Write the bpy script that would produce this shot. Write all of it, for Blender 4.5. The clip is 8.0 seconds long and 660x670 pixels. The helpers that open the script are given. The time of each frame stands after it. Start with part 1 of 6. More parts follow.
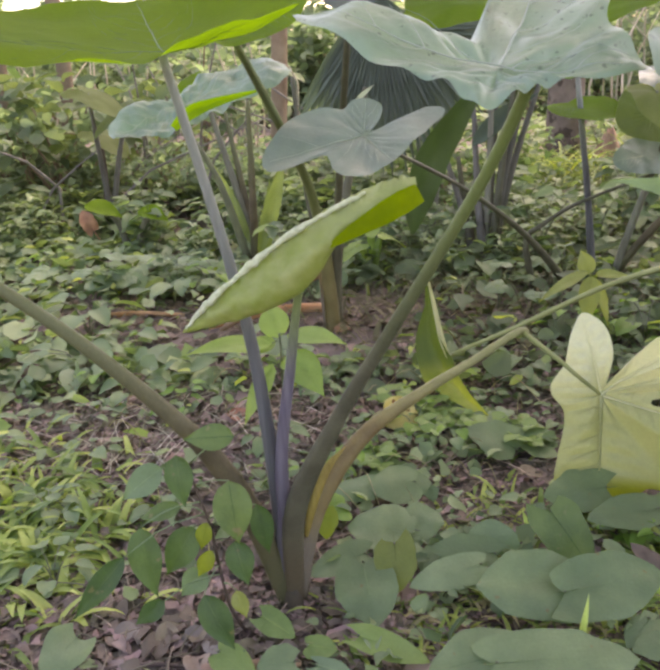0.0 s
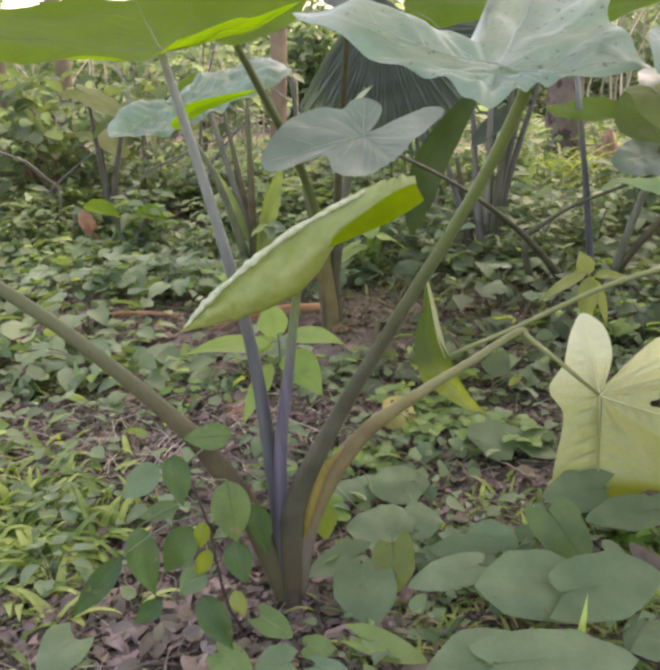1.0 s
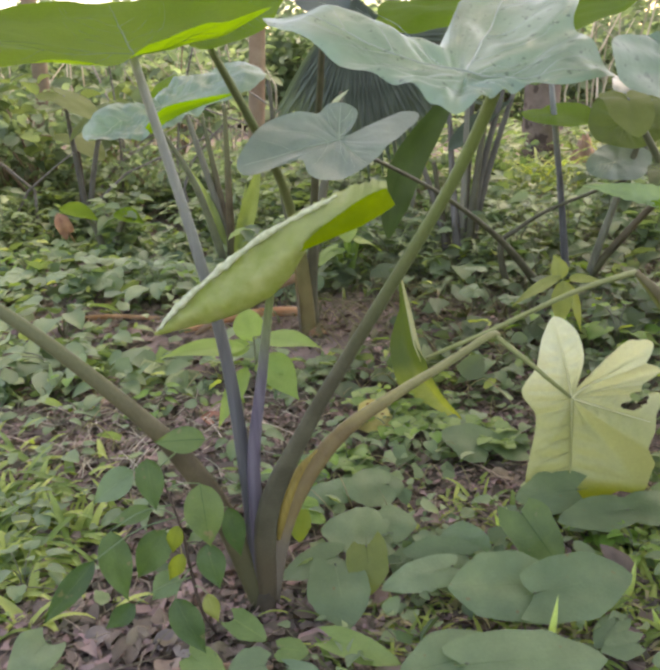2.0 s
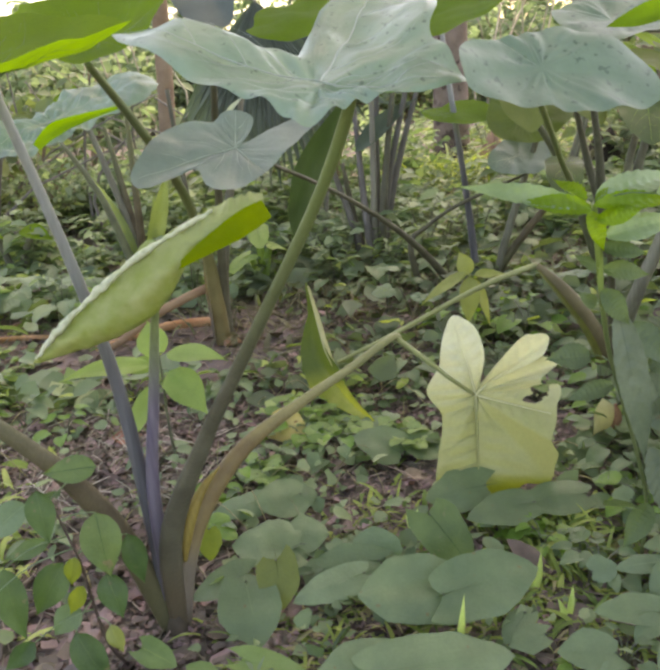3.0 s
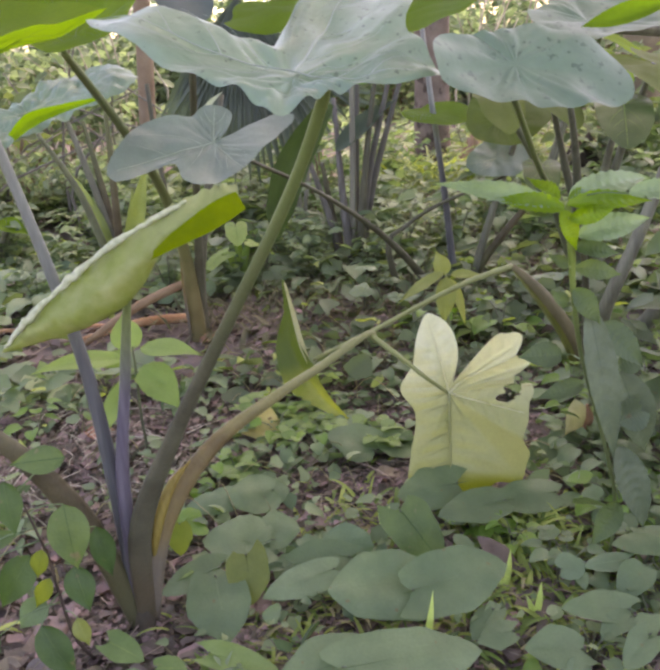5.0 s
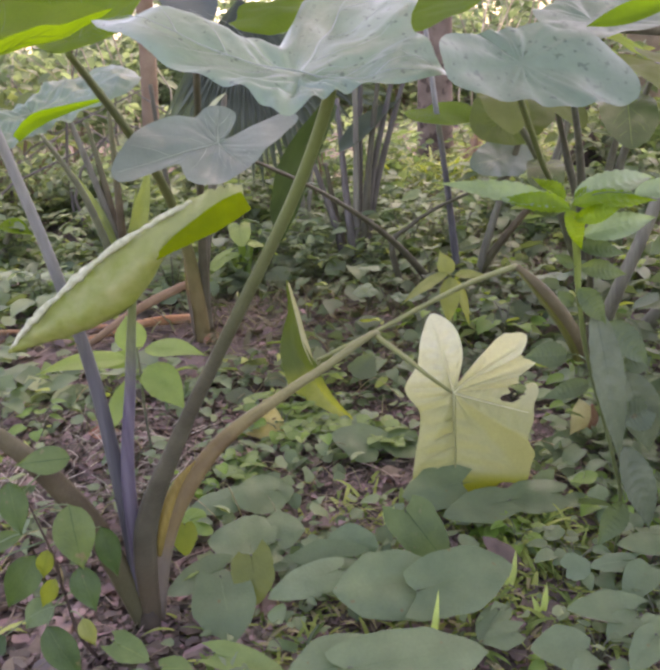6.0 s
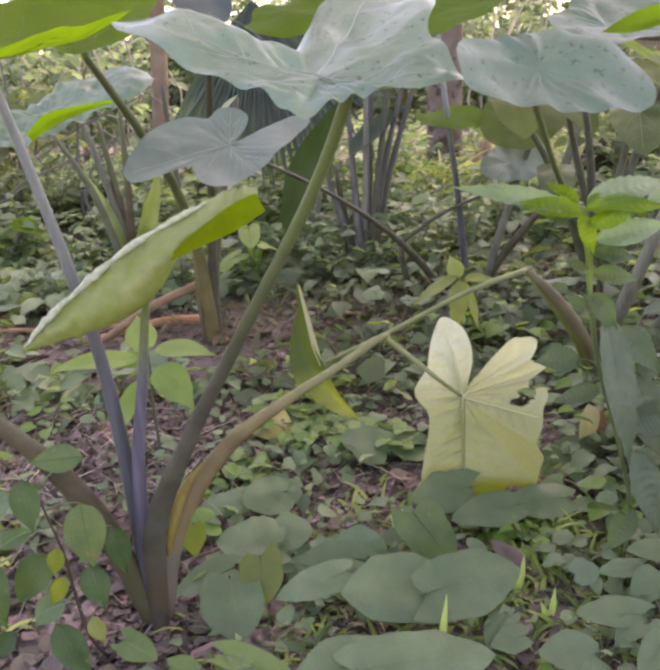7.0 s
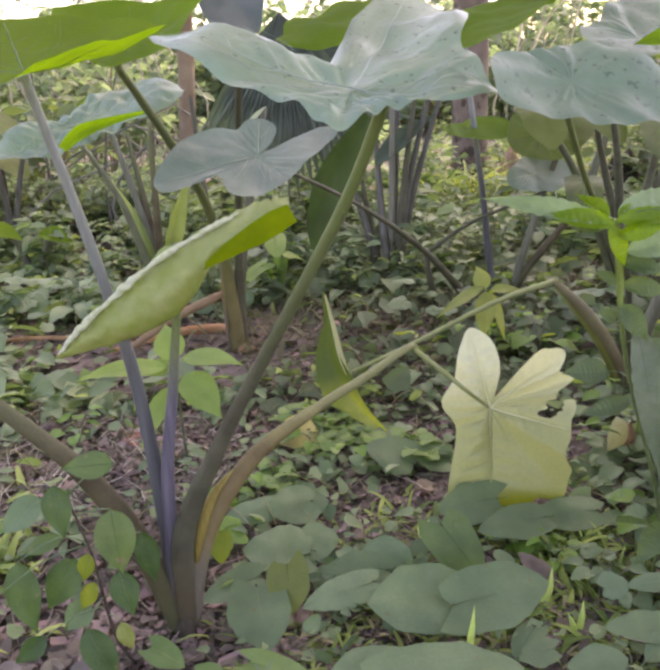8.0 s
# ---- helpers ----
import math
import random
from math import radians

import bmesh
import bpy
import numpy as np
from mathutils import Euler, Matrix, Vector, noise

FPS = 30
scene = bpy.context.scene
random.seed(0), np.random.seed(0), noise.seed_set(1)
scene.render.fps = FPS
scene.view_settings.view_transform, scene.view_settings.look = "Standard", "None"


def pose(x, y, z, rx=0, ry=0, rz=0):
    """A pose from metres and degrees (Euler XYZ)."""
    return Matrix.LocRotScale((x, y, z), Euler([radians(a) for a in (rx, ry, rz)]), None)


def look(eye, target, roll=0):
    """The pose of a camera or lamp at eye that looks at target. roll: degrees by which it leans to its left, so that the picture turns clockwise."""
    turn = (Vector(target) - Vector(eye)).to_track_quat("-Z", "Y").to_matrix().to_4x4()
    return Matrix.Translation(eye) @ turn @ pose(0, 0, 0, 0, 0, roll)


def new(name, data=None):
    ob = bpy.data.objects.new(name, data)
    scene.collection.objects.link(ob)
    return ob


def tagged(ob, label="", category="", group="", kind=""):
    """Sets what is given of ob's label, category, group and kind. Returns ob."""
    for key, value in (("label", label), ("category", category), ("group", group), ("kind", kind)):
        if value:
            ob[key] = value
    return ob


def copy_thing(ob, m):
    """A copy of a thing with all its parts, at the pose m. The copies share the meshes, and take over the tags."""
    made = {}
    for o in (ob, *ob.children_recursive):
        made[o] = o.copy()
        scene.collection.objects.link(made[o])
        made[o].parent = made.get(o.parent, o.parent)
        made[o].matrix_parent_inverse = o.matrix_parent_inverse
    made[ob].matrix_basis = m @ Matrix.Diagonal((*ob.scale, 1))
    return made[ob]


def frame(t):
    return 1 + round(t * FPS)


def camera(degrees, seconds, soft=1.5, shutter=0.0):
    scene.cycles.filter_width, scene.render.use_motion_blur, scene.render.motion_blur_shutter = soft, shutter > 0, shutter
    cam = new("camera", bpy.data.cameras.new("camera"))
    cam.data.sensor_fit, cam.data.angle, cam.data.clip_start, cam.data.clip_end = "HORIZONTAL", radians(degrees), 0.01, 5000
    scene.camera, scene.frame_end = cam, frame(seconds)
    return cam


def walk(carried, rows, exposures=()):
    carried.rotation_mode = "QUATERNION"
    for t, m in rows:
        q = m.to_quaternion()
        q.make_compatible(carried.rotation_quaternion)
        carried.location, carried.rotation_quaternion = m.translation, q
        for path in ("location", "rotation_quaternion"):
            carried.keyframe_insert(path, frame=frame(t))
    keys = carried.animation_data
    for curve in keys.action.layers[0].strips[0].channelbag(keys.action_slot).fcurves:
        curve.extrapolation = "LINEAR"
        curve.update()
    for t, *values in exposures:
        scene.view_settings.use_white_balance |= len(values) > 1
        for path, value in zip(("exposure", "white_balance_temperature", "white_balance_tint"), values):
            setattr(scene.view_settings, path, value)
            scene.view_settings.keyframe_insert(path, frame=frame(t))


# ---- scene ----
cam = camera(44.3, 8.0, soft=3.2)
PATH = [
    (0, (0.055, 0.083, 0.935), (0.023, 1.969, 0.271), -4.5),
    (0.5, (0.056, 0.081, 0.936), (0.036, 1.97, 0.277), -4.5),
    (1, (0.054, 0.084, 0.932), (0.026, 1.971, 0.27), -4.3),
    (2.3, (0.079, 0.078, 0.935), (0.134, 1.967, 0.281), -4.1),
    (2.5, (0.094, 0.082, 0.937), (0.182, 1.97, 0.285), -4.6),
    (3, (0.135, 0.094, 0.939), (0.316, 1.97, 0.271), -5.8),
    (3.5, (0.145, 0.091, 0.936), (0.339, 1.973, 0.286), -5.8),
    (4, (0.153, 0.09, 0.934), (0.383, 1.965, 0.278), -5.3),
    (4.5, (0.147, 0.09, 0.929), (0.381, 1.96, 0.26), -4.4),
    (6, (0.139, 0.091, 0.927), (0.365, 1.963, 0.26), -4.5),
    (6.5, (0.134, 0.087, 0.928), (0.346, 1.966, 0.275), -4.5),
    (7, (0.13, 0.088, 0.929), (0.342, 1.964, 0.268), -4.0),
    (7.5, (0.128, 0.085, 0.93), (0.33, 1.966, 0.28), -4.4),
    (8, (0.119, 0.084, 0.932), (0.279, 1.974, 0.297), -4.1),
]
walk(cam, [(t, look(eye, target, roll)) for t, eye, target, roll in PATH], exposures=[(0.0, 2.14, 9100, 25), (2.3, 2.14, 9200, 19), (4.0, 2.12, 9000, 23), (4.5, 2.12, 8700, 26), (6.0, 2.14, 8400, 37), (7.0, 2.14, 8400, 35), (8.0, 2.14, 8500, 31)])

# ---- light ----
SUN_ELEVATION, SUN_TURN = radians(58), radians(35)
world = bpy.data.worlds.new("world")
scene.world = world
world.use_nodes = True
sky = world.node_tree.nodes.new("ShaderNodeTexSky")
sky.sky_type, sky.sun_disc = "NISHITA", False
sky.sun_elevation, sky.sun_rotation = SUN_ELEVATION, SUN_TURN
sky.air_density, sky.dust_density, sky.ozone_density = 1.0, 2.0, 1.0
world.node_tree.links.new(sky.outputs[0], world.node_tree.nodes["Background"].inputs[0])
world.node_tree.nodes["Background"].inputs[1].default_value = 0.15
sun = new("sun", bpy.data.lights.new("sun", "SUN"))
sun.data.energy, sun.data.angle, sun.data.color = 1.1, radians(30), (1.0, 0.98, 0.95)
sun_way = Vector((math.sin(SUN_TURN) * math.cos(SUN_ELEVATION), math.cos(SUN_TURN) * math.cos(SUN_ELEVATION), math.sin(SUN_ELEVATION)))
sun.matrix_world = look(sun_way * 30, (0, 0, 0))


# ---- materials ----
def material(name, dark, light, rough=0.5, scale=8.0, fine=90.0, bump=0.2, through_light=0.0, glow=None, spread=0.25, island=False, spots=None, gloss=0.5, rise=None, stretch=None, low=None):
    """A matt or leafy surface: two scales of noise between two colours, a change from thing to thing, fine relief, and light that shines through."""
    m = bpy.data.materials.new(name)
    m.use_nodes = True
    tree = m.node_tree
    add, link = tree.nodes.new, tree.links.new
    base, out = tree.nodes["Principled BSDF"], tree.nodes["Material Output"]
    coord = add("ShaderNodeTexCoord")
    place = coord.outputs["Object"]
    if stretch:
        squeeze = add("ShaderNodeVectorMath")
        squeeze.operation = "MULTIPLY"
        squeeze.inputs[1].default_value = (1, 1, stretch)
        link(place, squeeze.inputs[0])
        place = squeeze.outputs[0]
    broad, small = add("ShaderNodeTexNoise"), add("ShaderNodeTexNoise")
    for node, size, detail in ((broad, scale, 4.0), (small, fine, 3.0)):
        node.inputs["Scale"].default_value, node.inputs["Detail"].default_value = size, detail
        link(place, node.inputs["Vector"])
    sharp = add("ShaderNodeMapRange")
    sharp.inputs[1].default_value, sharp.inputs[2].default_value = 0.3, 0.7
    link(broad.outputs[0], sharp.inputs[0])
    tone = add("ShaderNodeMix")
    tone.data_type = "RGBA"
    tone.inputs[6].default_value, tone.inputs[7].default_value = (*dark, 1), (*light, 1)
    link(sharp.outputs[0], tone.inputs[0])
    colour = tone.outputs[2]
    if spots:
        spot_noise, spot_mask, spot = add("ShaderNodeTexNoise"), add("ShaderNodeMapRange"), add("ShaderNodeMix")
        spot_noise.inputs["Scale"].default_value = spots[1]
        spot_mask.inputs[1].default_value, spot_mask.inputs[2].default_value = spots[2], spots[2] + 0.06
        spot.data_type = "RGBA"
        spot.inputs[7].default_value = (*spots[0], 1)
        link(coord.outputs["Object"], spot_noise.inputs["Vector"])
        link(spot_noise.outputs[0], spot_mask.inputs[0])
        link(spot_mask.outputs[0], spot.inputs[0])
        link(colour, spot.inputs[6])
        colour = spot.outputs[2]
    # Colour changes by height, upwards (rise) and towards the bottom (low).
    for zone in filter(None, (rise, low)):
        split, level, zoned = add("ShaderNodeSeparateXYZ"), add("ShaderNodeMapRange"), add("ShaderNodeMix")
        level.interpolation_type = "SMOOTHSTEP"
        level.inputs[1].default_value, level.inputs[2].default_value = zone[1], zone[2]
        zoned.data_type = "RGBA"
        zoned.inputs[7].default_value = (*zone[0], 1)
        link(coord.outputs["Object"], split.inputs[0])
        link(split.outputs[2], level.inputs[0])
        link(level.outputs[0], zoned.inputs[0])
        link(colour, zoned.inputs[6])
        colour = zoned.outputs[2]
    shade = add("ShaderNodeHueSaturation")
    link(colour, shade.inputs["Color"])
    vary = add("ShaderNodeMapRange")
    vary.inputs[3].default_value, vary.inputs[4].default_value = 1 - spread, 1 + spread
    if island:
        link(add("ShaderNodeNewGeometry").outputs["Random Per Island"], vary.inputs[0])
    else:
        link(add("ShaderNodeObjectInfo").outputs["Random"], vary.inputs[0])
    speck = add("ShaderNodeMapRange")
    speck.inputs[3].default_value, speck.inputs[4].default_value = (0.7, 1.3) if stretch else (0.9, 1.1)
    link(small.outputs[0], speck.inputs[0])
    both = add("ShaderNodeMath")
    both.operation = "MULTIPLY"
    link(vary.outputs[0], both.inputs[0])
    link(speck.outputs[0], both.inputs[1])
    link(both.outputs[0], shade.inputs["Value"])
    tint = add("ShaderNodeMapRange")
    tint.inputs[3].default_value, tint.inputs[4].default_value = 0.5 + spread * 0.08, 0.5 - spread * 0.08
    link(vary.inputs[0].links[0].from_socket, tint.inputs[0])
    link(tint.outputs[0], shade.inputs["Hue"])
    link(shade.outputs[0], base.inputs["Base Color"])
    base.inputs["Roughness"].default_value = rough
    base.inputs["Specular IOR Level"].default_value = gloss
    relief = add("ShaderNodeBump")
    relief.inputs["Strength"].default_value, relief.inputs["Distance"].default_value = bump, 0.004
    link(small.outputs[0], relief.inputs["Height"])
    link(relief.outputs[0], base.inputs["Normal"])
    if through_light:
        lit, mixed = add("ShaderNodeBsdfTranslucent"), add("ShaderNodeMixShader")
        mixed.inputs[0].default_value = through_light
        glowing = add("ShaderNodeMix")
        glowing.data_type, glowing.blend_type = "RGBA", "MULTIPLY"
        glowing.inputs[0].default_value = 1.0
        glowing.inputs[7].default_value = (*(glow or (1.0, 1.0, 0.6)), 1)
        link(shade.outputs[0], glowing.inputs[6])
        link(glowing.outputs[2], lit.inputs[0])
        link(base.outputs[0], mixed.inputs[1])
        link(lit.outputs[0], mixed.inputs[2])
        link(mixed.outputs[0], out.inputs[0])
    return m


GREY_LEAF = material("glaucous_leaf", (0.18, 0.265, 0.20), (0.27, 0.355, 0.285), 0.32, 9, 90, 0.14, 0.25, (1.4, 2.0, 0.5), 0.06, spots=((0.115, 0.165, 0.125), 105, 0.642), gloss=0.8)
SPECK_LEAF = material("speckled_leaf", (0.135, 0.198, 0.15), (0.195, 0.265, 0.205), 0.38, 9, 90, 0.14, 0.2, (1.4, 2.0, 0.5), 0.04, spots=((0.108, 0.154, 0.12), 95, 0.625), gloss=0.35)
# Duller copy of the backlit green, for plants further back.
DULL_LIT = material("dull_lit_leaf", (0.115, 0.155, 0.05), (0.16, 0.205, 0.075), 0.6, 6, 140, 0.2, 0.5, (1.5, 1.5, 0.6), 0.15, gloss=0.25)
SHEEN_LEAF = material("shiny_grey_green_leaf", (0.195, 0.285, 0.225), (0.305, 0.395, 0.335), 0.33, 9, 150, 0.3, 0.28, (1.4, 1.7, 0.6), 0.06, gloss=0.75)
BLUE_LEAF = material("blue_green_leaf", (0.15, 0.195, 0.185), (0.215, 0.265, 0.25), 0.45, 9, 160, 0.25, 0.2, (1.4, 1.8, 0.5), 0.08, gloss=0.6)
# Saturated base colour carries the light through the leaf undersides.
LIT_LEAF = material("backlit_taro_leaf", (0.12, 0.22, 0.018), (0.165, 0.285, 0.03), 0.65, 5, 140, 0.2, 0.64, (1.8, 1.8, 0.42), 0.12, gloss=0.2)
# Darker taro leaf colour, with the shade at the back put into it.
DARK_LEAF = material("dark_shaded_taro_leaf", (0.045, 0.078, 0.026), (0.07, 0.115, 0.038), 0.42, 9, 160, 0.25, 0.12, (1.6, 1.8, 0.5), 0.15)
# Upper lobes painted paler for light from above; lime towards the tip.
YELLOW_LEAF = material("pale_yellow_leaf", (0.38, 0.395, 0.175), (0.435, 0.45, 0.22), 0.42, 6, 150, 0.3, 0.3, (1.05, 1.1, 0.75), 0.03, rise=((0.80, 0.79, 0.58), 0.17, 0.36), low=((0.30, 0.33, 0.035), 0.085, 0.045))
LIME_LEAF = material("lime_young_leaf", (0.235, 0.295, 0.06), (0.385, 0.415, 0.185), 0.5, 30, 70, 0.7, 0.25, (1.2, 1.3, 0.6), 0.05, rise=((0.35, 0.39, 0.18), 0.66, 0.73))
GREY_VEIN = material("grey_green_vein", (0.33, 0.42, 0.33), (0.41, 0.49, 0.41), 0.4, 20, 200, 0.1, 0.2, (1.2, 1.4, 0.8), 0.05)
VEIN = material("pale_vein", (0.34, 0.42, 0.26), (0.42, 0.48, 0.34), 0.5, 20, 200, 0.1, 0.0, None, 0.05)
SOFT_VEIN = material("green_vein", (0.16, 0.25, 0.08), (0.21, 0.31, 0.11), 0.5, 20, 200, 0.1, 0.4, (1.7, 1.8, 0.5), 0.05)
YELLOW_VEIN = material("yellow_vein", (0.8, 0.79, 0.55), (0.88, 0.87, 0.65), 0.5, 20, 200, 0.1, 0.3, (1.0, 1.0, 0.8), 0.05)
YELLOW_RIB = material("yellow_green_rib", (0.36, 0.36, 0.13), (0.46, 0.46, 0.2), 0.5, 20, 200, 0.1, 0.3, (1.0, 1.0, 0.7), 0.05)
FOOT_STEM = material("dark_brown_foot", (0.065, 0.05, 0.035), (0.125, 0.095, 0.065), 0.7, 25, 120, 0.6, 0.0, None, 0.05)
VIOLET_STEM = material("violet_petiole", (0.072, 0.071, 0.084), (0.165, 0.166, 0.18), 0.38, 55, 190, 0.3, 0.0, None, 0.12, rise=((0.30, 0.31, 0.30), 0.4, 0.85), gloss=0.5, stretch=0.06)
SLENDER_STEM = material("violet_green_petiole", (0.105, 0.085, 0.13), (0.195, 0.17, 0.215), 0.38, 60, 190, 0.3, 0.0, None, 0.05, rise=((0.22, 0.28, 0.12), 0.42, 0.6), gloss=0.5, stretch=0.06)
FRESH_STEM = material("yellow_green_petiole", (0.22, 0.24, 0.09), (0.30, 0.33, 0.15), 0.45, 12, 180, 0.25, 0.0, None, 0.08)
OLIVE_STEM = material("brown_olive_old_petiole", (0.115, 0.095, 0.045), (0.18, 0.155, 0.075), 0.5, 14, 150, 0.3, 0.0, None, 0.08, gloss=0.35)
DIM_STEM = material("dim_olive_petiole", (0.075, 0.07, 0.045), (0.125, 0.12, 0.08), 0.5, 16, 150, 0.3, 0.0, None, 0.1, gloss=0.3)
FOOT_OLIVE = material("ochre_footed_petiole", (0.17, 0.13, 0.055), (0.25, 0.20, 0.09), 0.5, 14, 160, 0.35, 0.0, None, 0.05, rise=((0.155, 0.185, 0.075), 0.08, 0.6), gloss=0.3)
BACK_STEM = material("grey_violet_petiole", (0.105, 0.095, 0.085), (0.17, 0.16, 0.14), 0.5, 40, 120, 0.3, 0.0, None, 0.25, gloss=0.3, stretch=0.06)
GREEN_STEM = material("olive_petiole", (0.12, 0.125, 0.09), (0.19, 0.21, 0.12), 0.45, 14, 180, 0.3, 0.0, None, 0.12, gloss=0.3)
LONG_STEM = material("grey_to_green_petiole", (0.07, 0.064, 0.045), (0.142, 0.134, 0.094), 0.42, 16, 170, 0.35, 0.0, None, 0.05, rise=((0.155, 0.20, 0.066), 0.46, 0.84), gloss=0.45, low=((0.112, 0.088, 0.056), 0.2, 0.06))
BROWN_STEM = material("brown_olive_petiole", (0.072, 0.055, 0.036), (0.16, 0.125, 0.078), 0.5, 14, 160, 0.4, 0.0, None, 0.1, rise=((0.145, 0.15, 0.078), 0.3, 0.6), gloss=0.3, low=((0.105, 0.10, 0.052), 0.22, 0.1))
ARCH_STEM = material("ochre_to_green_petiole", (0.165, 0.115, 0.055), (0.25, 0.19, 0.085), 0.5, 16, 160, 0.35, 0.0, None, 0.05, rise=((0.25, 0.25, 0.12), 0.29, 0.36), gloss=0.3, low=((0.175, 0.145, 0.112), 0.2, 0.12))
GREY_STEM = material("grey_green_petiole", (0.14, 0.135, 0.105), (0.22, 0.22, 0.165), 0.5, 40, 170, 0.3, 0.0, None, 0.25, gloss=0.3, stretch=0.06)
OCHRE_SHEATH = material("yellow_sheath", (0.24, 0.175, 0.05), (0.37, 0.29, 0.08), 0.5, 30, 150, 0.2, 0.2, (1.2, 1.1, 0.5), 0.05, gloss=0.3, stretch=0.3)
OCHRE_EDGE = material("yellow_green_stalk_edge", (0.14, 0.15, 0.045), (0.19, 0.20, 0.065), 0.5, 14, 150, 0.2, 0.2, (1.2, 1.2, 0.5), 0.05, gloss=0.3)
DULL_DRY = material("dull_brown_dry_petiole", (0.26, 0.155, 0.092), (0.38, 0.25, 0.155), 0.6, 14, 120, 0.4, 0.0, None, 0.1, gloss=0.3)
DRY_STEM = material("orange_dry_petiole", (0.46, 0.21, 0.10), (0.62, 0.36, 0.20), 0.55, 14, 120, 0.4, 0.0, None, 0.1, gloss=0.3)
WEED_LEAF = material("weed_leaf", (0.13, 0.19, 0.098), (0.19, 0.262, 0.14), 0.5, 14, 220, 0.25, 0.28, (1.5, 1.7, 0.6), 0.13, spots=((0.20, 0.17, 0.08), 60, 0.72))
COVER_LEAF = material("low_cover_leaf", (0.145, 0.205, 0.112), (0.235, 0.305, 0.175), 0.5, 2.5, 160, 0.2, 0.3, (1.4, 1.6, 0.6), 0.4, island=True, gloss=0.3)
DIM_COVER = material("dim_cover_leaf", (0.115, 0.155, 0.095), (0.168, 0.215, 0.132), 0.5, 2.5, 160, 0.2, 0.4, (1.4, 1.5, 0.6), 0.24, island=True, gloss=0.2)
FRESH_LEAF = material("fresh_leaf", (0.13, 0.25, 0.05), (0.20, 0.34, 0.08), 0.45, 14, 200, 0.25, 0.4, (1.7, 1.8, 0.4), 0.12)
GRASS = material("grass_blade", (0.20, 0.29, 0.08), (0.34, 0.42, 0.15), 0.5, 3, 120, 0.1, 0.35, (1.4, 1.5, 0.5), 0.4, island=True, gloss=0.2)
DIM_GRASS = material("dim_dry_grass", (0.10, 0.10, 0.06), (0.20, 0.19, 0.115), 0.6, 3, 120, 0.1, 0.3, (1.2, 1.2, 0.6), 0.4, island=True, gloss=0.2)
# Grass whose grey green tone carries the haze and lifts dark gaps.
HAZE_GRASS = material("haze_toned_grass", (0.125, 0.155, 0.09), (0.20, 0.24, 0.14), 0.6, 3, 120, 0.1, 0.4, (1.3, 1.4, 0.7), 0.3, island=True, gloss=0.2)
DRY_GRASS = material("dry_grass_blade", (0.26, 0.25, 0.11), (0.42, 0.38, 0.22), 0.6, 3, 120, 0.1, 0.3, (1.2, 1.2, 0.6), 0.4, island=True)
# Foliage lightened and greyed in place of distant haze.
SHRUB_LEAF = material("shrub_leaf", (0.15, 0.195, 0.135), (0.225, 0.28, 0.195), 0.5, 1.5, 60, 0.1, 0.5, (1.5, 1.7, 1.0), 0.3, island=True, gloss=0.3)
DEEP_LEAF = material("deep_shrub_leaf", (0.115, 0.172, 0.098), (0.185, 0.255, 0.15), 0.5, 1.5, 60, 0.1, 0.45, (1.3, 1.5, 0.7), 0.3, island=True, gloss=0.3)
LITTER = material("dead_leaf_litter", (0.115, 0.086, 0.074), (0.335, 0.256, 0.222), 0.75, 5, 120, 0.4, 0.1, None, 0.6, island=True, gloss=0.2)
TWIG = material("dry_twig", (0.20, 0.15, 0.11), (0.36, 0.30, 0.22), 0.8, 6, 120, 0.4, 0.0, None, 0.4, island=True)
SOIL = material("damp_soil", (0.09, 0.066, 0.059), (0.205, 0.158, 0.142), 0.9, 6, 60, 1.0, 0.0, None, 0.0)
BARK = material("brown_bark", (0.15, 0.10, 0.07), (0.32, 0.24, 0.17), 0.9, 6, 60, 0.8, 0.0, None, 0.1)
PINK_BARK = material("rough_brown_bark", (0.15, 0.105, 0.085), (0.285, 0.215, 0.18), 0.9, 7, 50, 1.0, 0.0, None, 0.1, spots=((0.09, 0.062, 0.05), 9, 0.56))
WARM_BARK = material("orange_brown_bark", (0.22, 0.14, 0.09), (0.34, 0.25, 0.17), 0.9, 6, 60, 0.8, 0.0, None, 0.1)
DARK_BARK = material("dark_rotten_wood", (0.022, 0.016, 0.013), (0.07, 0.048, 0.037), 0.9, 7, 60, 1.0, 0.0, None, 0.1)
SAP_STEM = material("green_sapling_stem", (0.085, 0.12, 0.045), (0.14, 0.175, 0.07), 0.45, 14, 160, 0.3, 0.0, None, 0.1, rise=((0.23, 0.31, 0.07), 0.42, 0.62), gloss=0.4)
# Dimmed leaf green, with the shade among low foliage put in.
SAP_DULL = material("shaded_sapling_leaf", (0.10, 0.145, 0.08), (0.15, 0.20, 0.115), 0.45, 16, 200, 0.25, 0.3, (1.5, 1.7, 0.6), 0.25, spots=((0.16, 0.15, 0.08), 60, 0.68))
WOOD_CHIP = material("reddish_wood", (0.28, 0.16, 0.11), (0.40, 0.26, 0.19), 0.8, 15, 90, 0.5, 0.0, None, 0.1)
DARK_TWIG = material("dark_stem", (0.07, 0.045, 0.04), (0.12, 0.08, 0.06), 0.7, 20, 120, 0.3, 0.0, None, 0.1)


OLIVE_WEED = material("olive_weed_leaf", (0.115, 0.15, 0.04), (0.17, 0.205, 0.065), 0.5, 18, 200, 0.25, 0.4, (1.5, 1.5, 0.4), 0.1)
